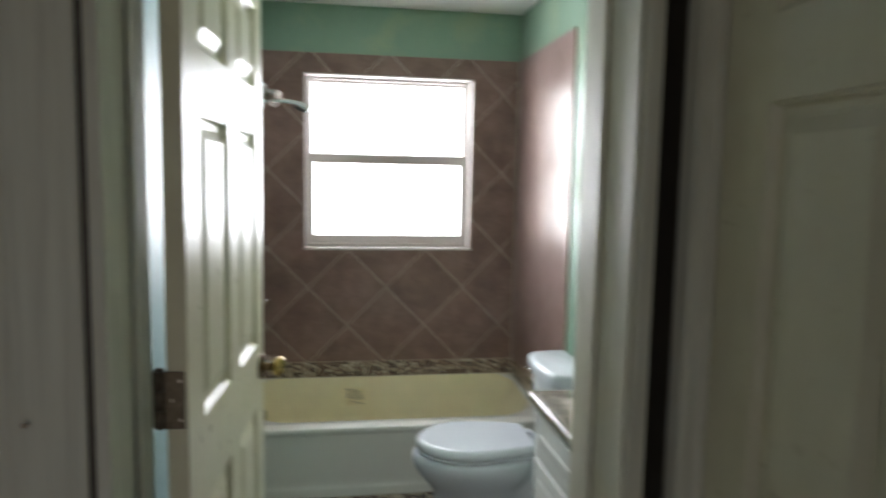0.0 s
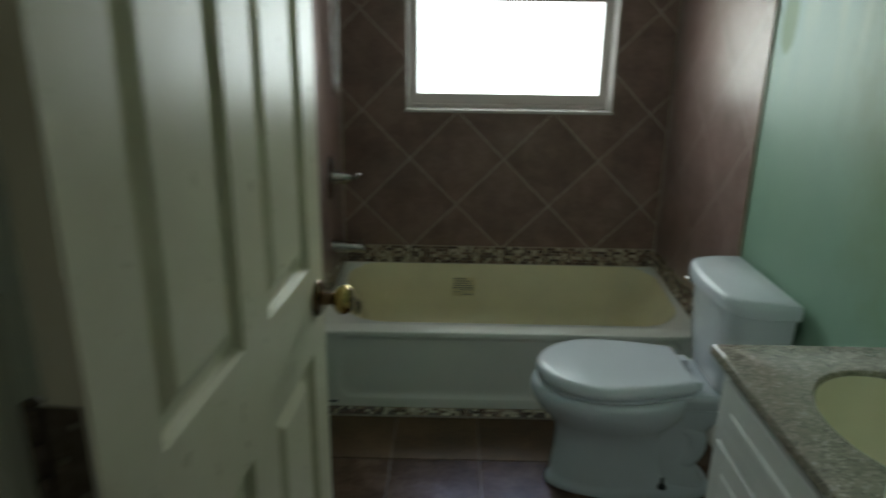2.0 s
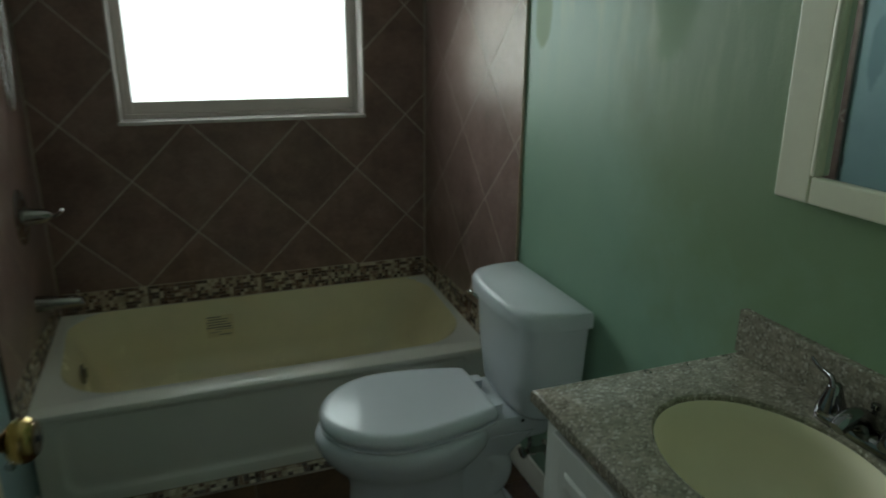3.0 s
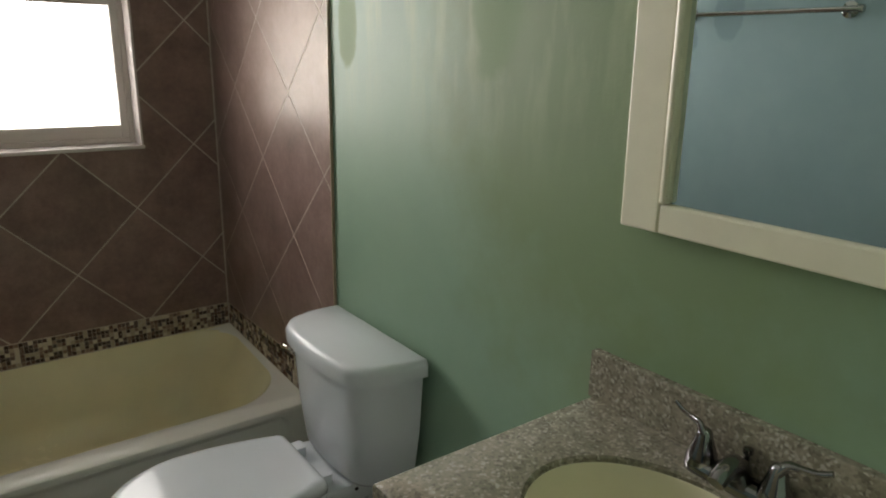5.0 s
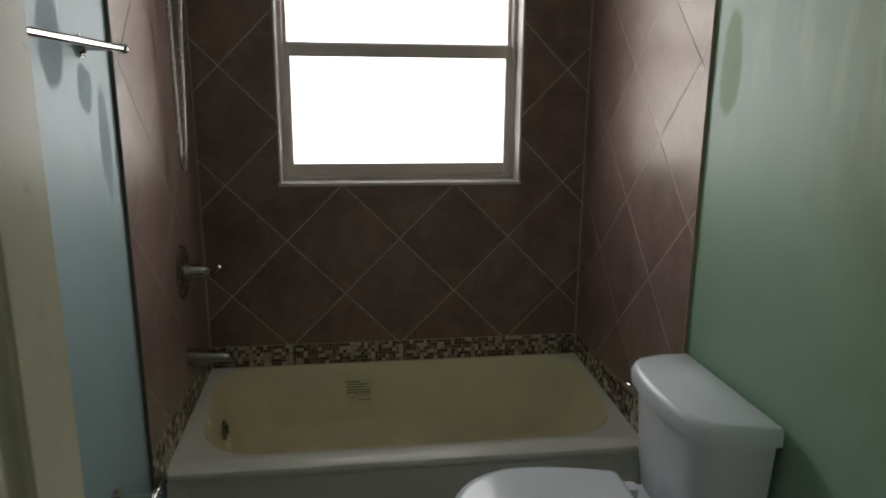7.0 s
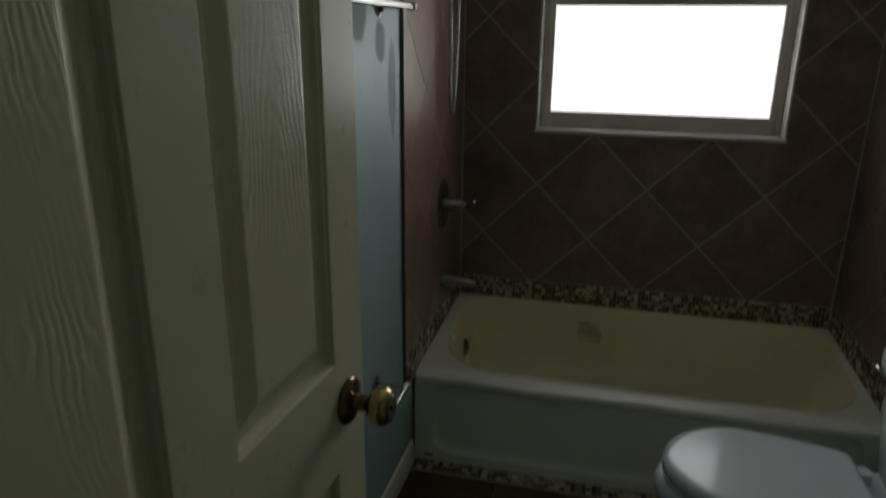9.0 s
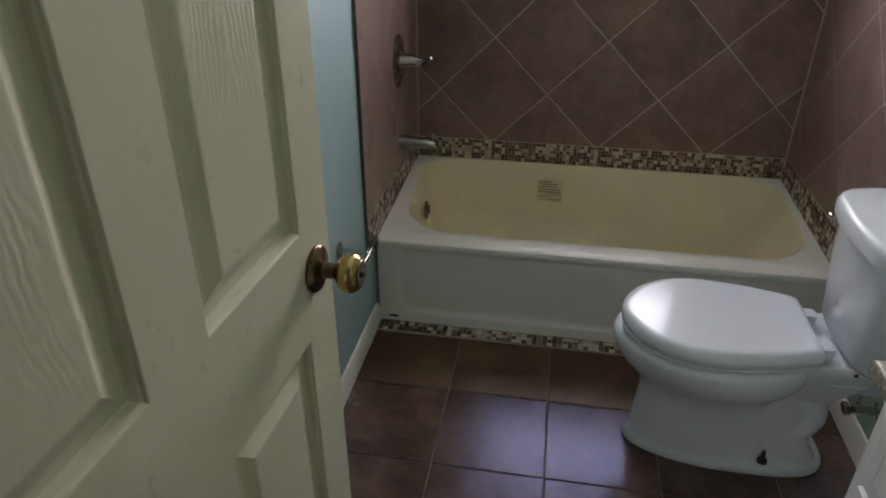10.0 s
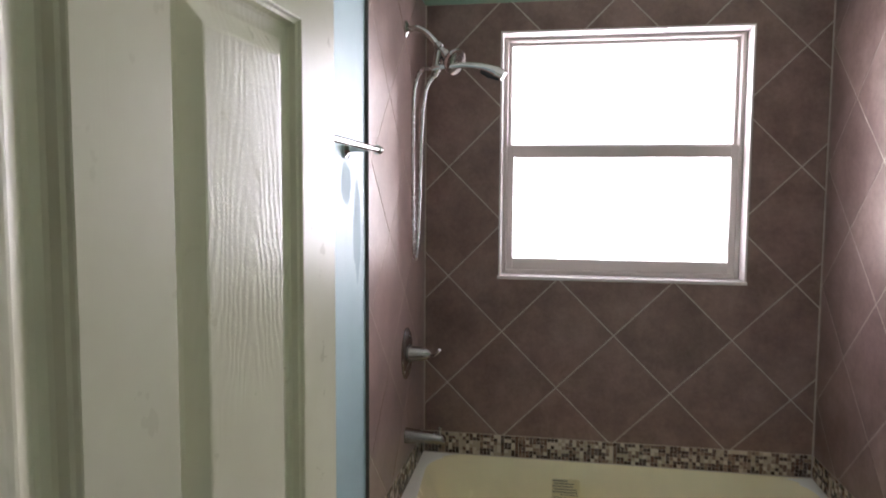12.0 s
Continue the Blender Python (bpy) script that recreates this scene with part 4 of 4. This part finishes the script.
SY = -1.185
stop = thing("water_stop_valve", (W, SY, 0.19), "chrome water stop valve with a supply hose", "valve")
bm = lathe(bmesh.new(), (W + 0.008, SY, 0.19), (-1, 0, 0), [(0, 0.028), (0.003, 0.028), (0.008, 0.012), (0.04, 0.009), (0.042, 0.014), (0.066, 0.014), (0.07, 0.009)], 18)
part("valve_body", bm, M_CHROME, stop, smooth=40)
bm = bmesh.new()
loft(bm, [[Vector((x, SY + r * 1.5 * math.cos(t), 0.19 + r * math.sin(t))) for t in [2 * math.pi * k / 18 for k in range(18)]] for x, r in ((1.44, 0.006), (1.438, 0.015), (1.428, 0.016), (1.425, 0.008))])
part("valve_handle", bm, M_CHROME, stop, smooth=40)
part("supply_hose", tube(bmesh.new(), [(1.458, SY, 0.20), (1.455, SY, 0.24), (1.435, SY - 0.01, 0.31), (1.42, SY - 0.025, 0.36), (1.42, SY - 0.03, 0.41)], 0.0065, 10), M_HOSE, stop, smooth=60)

# ---- vanity ----
VX, VY0, VY1, VT = 1.055, IN + 0.002, -1.905, 0.872
vanity = thing("vanity_cabinet", (1.3, -2.27, 0), "white painted vanity cabinet with raised panels", "cabinet")
CX, CY1 = 1.082, -1.925
part("body", boxes((CX, 1.5, CY1 - 0.016, CY1, 0.09, VT - 0.03), (CX, 1.5, VY0 + 0.002, VY0 + 0.018, 0.09, VT - 0.03), (1.49, 1.502, VY0 + 0.018, CY1 - 0.016, 0.09, VT - 0.03),
                   (CX, 1.49, VY0 + 0.018, CY1 - 0.016, 0.09, 0.106)), M_CAB, vanity)
part("face_frame", boxes((CX - 0.001, CX + 0.018, CY1 - 0.052, CY1 - 0.001, 0.09, VT - 0.031), (CX - 0.001, CX + 0.018, VY0 + 0.003, VY0 + 0.06, 0.09, VT - 0.031),
                         (CX - 0.001, CX + 0.018, VY0 + 0.06, CY1 - 0.052, 0.80, VT - 0.031), (CX - 0.001, CX + 0.018, VY0 + 0.06, CY1 - 0.052, 0.67, 0.72), (CX - 0.001, CX + 0.018, VY0 + 0.06, CY1 - 0.052, 0.09, 0.15)), M_CAB, vanity)
part("toe_kick", boxes((CX + 0.06, 1.49, VY0 + 0.004, CY1 - 0.002, 0.0, 0.09)), M_CAB, vanity)


def raised_front(x, y0, y1, z0, z1, name):
    """A cabinet front with a raised field, facing -x."""
    bm = boxes((x - 0.018, x, y0, y1, z0, z1), bevel=0.003)
    rings = []
    for o, h in ((0.030, 0.0), (0.034, -0.004), (0.040, -0.0045), (0.052, 0.003), (0.056, 0.0035)):
        rings.append([Vector((x - 0.0184 - h, yy, zz)) for yy, zz in ((y0 + o, z0 + o), (y1 - o, z0 + o), (y1 - o, z1 - o), (y0 + o, z1 - o))])
    loft(bm, rings, cap0=False)
    return part(name, bm, M_CAB, vanity)


raised_front(CX - 0.0012, -2.585, -1.972, 0.700, 0.826, "drawer_front")
raised_front(CX - 0.0012, -2.277, -1.972, 0.125, 0.690, "cabinet_door")
raised_front(CX - 0.0012, -2.585, -2.281, 0.125, 0.690, "cabinet_door")

counter = thing("granite_worktop", (1.28, -2.27, VT), "speckled grey-brown granite vanity top with backsplash", "countertop")
SC, SA, SB = (1.290, -2.209), 0.149, 0.192


def ellipse(fx, z, n=64):
    return [Vector((SC[0] + SA * fx * math.cos(2 * math.pi * k / n), SC[1] + SB * fx * math.sin(2 * math.pi * k / n), z)) for k in range(n)]


def rect_ring(grow, z, n=64):
    x0, x1, y0, y1 = VX - grow, W + 0.007, VY0 - 0.0, VY1 + grow
    out = []
    for k in range(n):
        t = 2 * math.pi * k / n
        dx, dy = math.cos(t), math.sin(t)
        s = min((x1 - SC[0]) / dx if dx > 1e-9 else 1e9, (x0 - SC[0]) / dx if dx < -1e-9 else 1e9, (y1 - SC[1]) / dy if dy > 1e-9 else 1e9, (y0 - SC[1]) / dy if dy < -1e-9 else 1e9)
        out.append(Vector((SC[0] + dx * s, SC[1] + dy * s, z)))
    # snap the nearest points to the corners
    for cx in (x0, x1):
        for cy in (y0, y1):
            j = min(range(n), key=lambda i: (out[i].x - cx) ** 2 + (out[i].y - cy) ** 2)
            out[j] = Vector((cx, cy, z))
    return out


bm = bmesh.new()
loft(bm, [ellipse(1.0, VT - 0.03), ellipse(1.0, VT - 0.004), ellipse(1.02, VT), rect_ring(-0.006, VT), rect_ring(-0.0015, VT - 0.003), rect_ring(0.0, VT - 0.008), rect_ring(0.0, VT - 0.024), rect_ring(-0.005, VT - 0.030), ellipse(1.0, VT - 0.03)], False, False)
bmesh.ops.remove_doubles(bm, verts=bm.verts, dist=0.0001)
part("slab", bm, M_GRANITE, counter, smooth=35)
part("backsplash", boxes((W - 0.012, W + 0.007, VY0, VY1 + 0.002, VT, VT + 0.088), bevel=0.003), M_GRANITE, counter)

sink = thing("undermount_sink", (SC[0], SC[1], VT - 0.16), "cream oval undermount sink in the granite top", "sink")
prof = [(0.998, -0.010), (0.992, -0.0115), (0.975, -0.04), (0.93, -0.085), (0.84, -0.125), (0.65, -0.15), (0.4, -0.16), (0.13, -0.163)]
bm = bmesh.new()
loft(bm, [ellipse(f, VT + h) for f, h in prof], False, True)
part("bowl", bm, M_SINK, sink, smooth=60)
bm = lathe(bmesh.new(), (1.30, -2.215, VT - 0.163), (0, 0, 1), [(0, 0.024), (0.004, 0.023), (0.005, 0.016), (0.002, 0.014), (0.006, 0.012), (0.008, 0.001)], 22)
part("drain", bm, M_BRONZE, sink, "dark metal drain", 40)

faucet = thing("faucet", (1.44, -2.205, VT), "dark chrome two-handle faucet behind the sink", "faucet")
FY, FX = -2.205, 1.466
part("base", loft(bmesh.new(), [rounded(FX - 0.022 + o, FX + 0.022 - o, FY - 0.078 + o, FY + 0.078 - o, 0.021 - o * 0.5, VT + h, 6) for o, h in ((0, 0.0), (0, 0.010), (0.004, 0.016), (0.010, 0.019))]), M_FAUCET, faucet, smooth=40)
for sgn in (-1, 1):
    hy = FY + sgn * 0.055
    bm = lathe(bmesh.new(), (FX, hy, VT + 0.012), (0, 0, 1), [(0, 0.024), (0.008, 0.023), (0.022, 0.018), (0.036, 0.0135), (0.046, 0.011), (0.052, 0.007), (0.053, 0.002)], 20)
    h = part("handle", bm, M_FAUCET, faucet, smooth=50)
    part("handle_lever", tube(bmesh.new(), [(FX - 0.004, hy, VT + 0.054), (FX + 0.001, hy + sgn * 0.010, VT + 0.066), (FX + 0.006, hy + sgn * 0.026, VT + 0.068), (FX + 0.010, hy + sgn * 0.044, VT + 0.070), (FX + 0.013, hy + sgn * 0.060, VT + 0.077)], [0.011, 0.0085, 0.0055, 0.0048, 0.005], 10, flat=0.6), M_FAUCET, h, smooth=60)
part("spout", tube(bmesh.new(), [(FX + 0.004, FY, VT + 0.012), (FX - 0.004, FY, VT + 0.030), (FX - 0.020, FY, VT + 0.037), (FX - 0.040, FY, VT + 0.033), (FX - 0.054, FY, VT + 0.025)], [0.021, 0.019, 0.016, 0.014, 0.0125], 14), M_FAUCET, faucet, smooth=60)
bm = lathe(bmesh.new(), (FX + 0.022, FY, VT + 0.012), (0, 0, 1), [(0, 0.004), (0.03, 0.004), (0.032, 0.007), (0.04, 0.007), (0.042, 0.003)], 12)
part("lift_rod", bm, M_FAUCET, faucet, smooth=40)

# ---- mirror ----
mirror = thing("wall_mirror", (1.518, -2.20, 1.19), "wall mirror in a cream painted moulded frame", "mirror")
MY0, MY1, MZ0, MZ1 = -2.468, -1.946, 1.194, 1.93
X = W + 0.008


def frame_bar(name, y0, y1, z0, z1, thick):
    return part(name, boxes((X - thick, X, y0, y1, z0, z1), bevel=0.004), M_MIRRORFRAME, mirror)


frame_bar("stile", MY1 - 0.070, MY1, MZ0, MZ1, 0.020)
frame_bar("stile", MY0, MY0 + 0.070, MZ0, MZ1, 0.020)
frame_bar("rail", MY0 + 0.070, MY1 - 0.070, MZ0, MZ0 + 0.046, 0.019)
frame_bar("rail", MY0 + 0.070, MY1 - 0.070, MZ1 - 0.046, MZ1, 0.019)
part("bead", boxes((X - 0.026, X - 0.002, MY1 - 0.084, MY1 - 0.071, MZ0 + 0.047, MZ1 - 0.047), bevel=0.005), M_MIRRORFRAME, mirror)
part("bead", boxes((X - 0.026, X - 0.002, MY0 + 0.071, MY0 + 0.084, MZ0 + 0.047, MZ1 - 0.047), bevel=0.005), M_MIRRORFRAME, mirror)
part("glass", boxes((X - 0.010, X - 0.004, MY0 + 0.085, MY1 - 0.085, MZ0 + 0.0465, MZ1 - 0.0465)), M_MIRROR, mirror, "clear mirror glass")

mirror.rotation_euler = (0, radians(-1.0), radians(0.3))  # hangs leaning a little into the room
mirror.location.x -= 0.008

# ---- tile work ----


def prism(pieces, place, deep):
    """Convex plane pieces as one slab of tile: place(u, v, depth) gives the world point."""
    bm = bmesh.new()
    for poly in pieces:
        top = [bm.verts.new(place(u, v, 0.0)) for u, v in poly]
        low = [bm.verts.new(place(u, v, deep)) for u, v in poly]
        bm.faces.new(top)
        for i in range(len(poly)):
            j = (i + 1) % len(poly)
            bm.faces.new((top[i], low[i], low[j], top[j]))
    return bm


def diagonal_tiles(parent, place, u0, u1, v0, v1, pu, pv, half, hole=None, gap=0.0025):
    """Square tiles set on their points, cut at the edges and round a hole."""
    for i in range(int((u0 - pu) / half) - 2, int((u1 - pu) / half) + 3):
        for j in range(int((v0 - pv) / half) - 2, int((v1 - pv) / half) + 3):
            if (i + j) % 2 == 0:
                continue
            cu, cv, r = pu + i * half, pv + j * half, half - gap * 1.414
            base = [(cu - r, cv), (cu, cv - r), (cu + r, cv), (cu, cv + r)]
            for nx, ny, lim in ((1, 0, u1 - 0.001), (-1, 0, -u0 - 0.001), (0, 1, v1 - 0.001), (0, -1, -v0 - 0.001)):
                base = clip(base, nx, ny, lim) if base else base
            if len(base) < 3:
                continue
            pieces = [base]
            if hole:
                h0, h1, g0, g1 = hole
                mid = clip(clip(base, 1, 0, h1), -1, 0, -h0) if base else []
                pieces = [clip(base, 1, 0, h0), clip(base, -1, 0, -h1)]
                if len(mid) > 2:
                    pieces += [clip(mid, 0, 1, g0), clip(mid, 0, -1, -g1)]
            pieces = [p for p in pieces if len(p) > 2 and area(p) > 4e-5]
            if pieces:
                lip = random.uniform(-0.0004, 0.0004)
                part("tile", prism(pieces, lambda u, v, q: place(u, v, q + lip), 0.005), M_TILE, parent)


a, b, c, d = WIN
part("grout", boxes((0.0, a, 0.0007, 0.0085, BAND0 - 0.03, TILE_TOP), (b, W, 0.0007, 0.0085, BAND0 - 0.03, TILE_TOP), (a, b, 0.0007, 0.0085, BAND0 - 0.03, c), (a, b, 0.0016, 0.0085, d, TILE_TOP)), M_GROUT, wall_north)
part("grout", boxes((-0.0085, -0.0007, TILE_YW, 0.003, 0.340, TILE_TOP)), M_GROUT, wall_west)
part("grout", boxes((W + 0.0007, W + 0.0085, TILE_Y, 0.003, 0.340, TILE_TOP)), M_GROUT, wall_east)
HALF = 0.2205
diagonal_tiles(wall_north, lambda u, v, q: Vector((u, q, v)), 0.001, W - 0.001, BAND1, TILE_TOP, 0.0985, 0.671, HALF, WIN)
diagonal_tiles(wall_west, lambda u, v, q: Vector((-q, u, v)), TILE_YW, -0.002, BAND1, TILE_TOP, -0.590, 0.875, HALF)
diagonal_tiles(wall_east, lambda u, v, q: Vector((W + q, u, v)), TILE_Y, -0.002, BAND1, TILE_TOP, -0.445, 0.671, HALF)
part("corner_caulk", boxes((0.0, 0.005, -0.005, 0.002, BAND1, TILE_TOP)), M_GROUT, wall_north)
part("corner_caulk", boxes((W - 0.005, W, -0.005, 0.002, BAND1, TILE_TOP)), M_GROUT, wall_north)
part("tile_edging", boxes((-0.008, 0.002, TILE_YW - 0.004, TILE_YW, 0.345, TILE_TOP)), M_DARK_STRIP, wall_west, "dark edge of the tiled area")
part("tile_edging", boxes((W - 0.001, W + 0.008, TILE_Y - 0.004, TILE_Y, 0.345, TILE_TOP)), M_EDGE, wall_east, "tan edge of the tiled area")


def mosaic(place, u0, u1, v0, v1, rows, seed):
    """A strip of small mixed squares and bars, joined in one mesh."""
    rng = random.Random(seed)
    pitch = (v1 - v0) / rows
    verts, faces = [], []
    cols = int((u1 - u0) / pitch)
    pu = (u1 - u0) / cols
    for i in range(cols):
        j = 0
        while j < rows:
            tall = 2 if rng.random() < 0.07 and j + 1 < rows else 1
            g, lip = 0.0007, rng.uniform(-0.0012, -0.0002)
            p0, p1 = u0 + i * pu + g, u0 + (i + 1) * pu - g
            q0, q1 = v0 + j * pitch + g, v0 + (j + tall) * pitch - g
            k = len(verts)
            for e, h in ((0.0, 0.004), (0.0, 0.0006), (0.0008, 0.0)):
                verts += [place(p0 + e, q0 + e, h + lip), place(p1 - e, q0 + e, h + lip), place(p1 - e, q1 - e, h + lip), place(p0 + e, q1 - e, h + lip)]
            for r in (0, 4):
                for s in range(4):
                    faces.append((k + r + s, k + r + (s + 1) % 4, k + r + 4 + (s + 1) % 4, k + r + 4 + s))
            faces.append((k + 8, k + 9, k + 10, k + 11))
            j += tall
    me = bpy.data.meshes.new("mosaic_tiles")
    me.from_pydata([tuple(v) for v in verts], [], faces)
    bm = bmesh.new()
    bm.from_mesh(me)
    bpy.data.meshes.remove(me)
    return bm


def sag(u, v):
    """The side bands follow the tub's rim as it falls to the front."""
    return v + (rim_z(max(u, TF)) - rim_z(0.0)) * (BAND1 - v) / (BAND1 - BAND0)


for wall, place, u0, u1, seed in ((wall_north, lambda u, v, q: Vector((u, q, v)), 0.004, W - 0.004, 1),
                                  (wall_west, lambda u, v, q: Vector((-q, u, sag(u, v))), TILE_YW, -0.004, 2),
                                  (wall_east, lambda u, v, q: Vector((W + q, u, sag(u, v))), TILE_Y, -0.004, 3)):
    ob = part("mosaic_band", mosaic(place, u0, u1, BAND0, BAND1 - 0.002, 6, seed), M_MOSAIC, wall, "band of small brown and cream mosaic tiles")
    tagged(ob, kind="stuff")
ob = part("mosaic_strip", mosaic(lambda u, v, q: Vector((u, v, 0.007 - q)), 0.006, W - 0.006, -0.798, TF - 0.002, 3, 4), M_MOSAIC, floor, "strip of small mosaic tiles along the tub")
tagged(ob, kind="stuff")

part("strip_grout", boxes((0.004, W - 0.004, -0.7985, TF - 0.001, -0.004, 0.0052)), M_GROUT, floor)

# floor tiles
PX, PY, PITCH, gap = 0.316, -1.08, 0.3185, 0.002
xs = [-0.007] + [PX + PITCH * k for k in range(0, 4)] + [W + 0.007]
ys = [-0.800] + [PY - PITCH * k for k in range(0, 6)]
ys = [y for y in ys if y > OUT + 0.16] + [OUT + 0.11]
for i in range(len(xs) - 1):
    for j in range(len(ys) - 1):
        x0, x1, y0, y1 = xs[i] + gap, xs[i + 1] - gap, ys[j + 1] + gap, ys[j] - gap
        if y1 - y0 < 0.02 or x1 - x0 < 0.02:
            continue
        bm = bmesh.new()
        loft(bm, [[Vector((px, py, z)) for px, py in ((x0 + o, y0 + o), (x1 - o, y0 + o), (x1 - o, y1 - o), (x0 + o, y1 - o))] for o, z in ((0, -0.006), (0, -0.0012), (0.0018, 0.0))], False, True)
        part("tile", bm, M_FLOOR if j else M_FLOOR_DULL, floor)
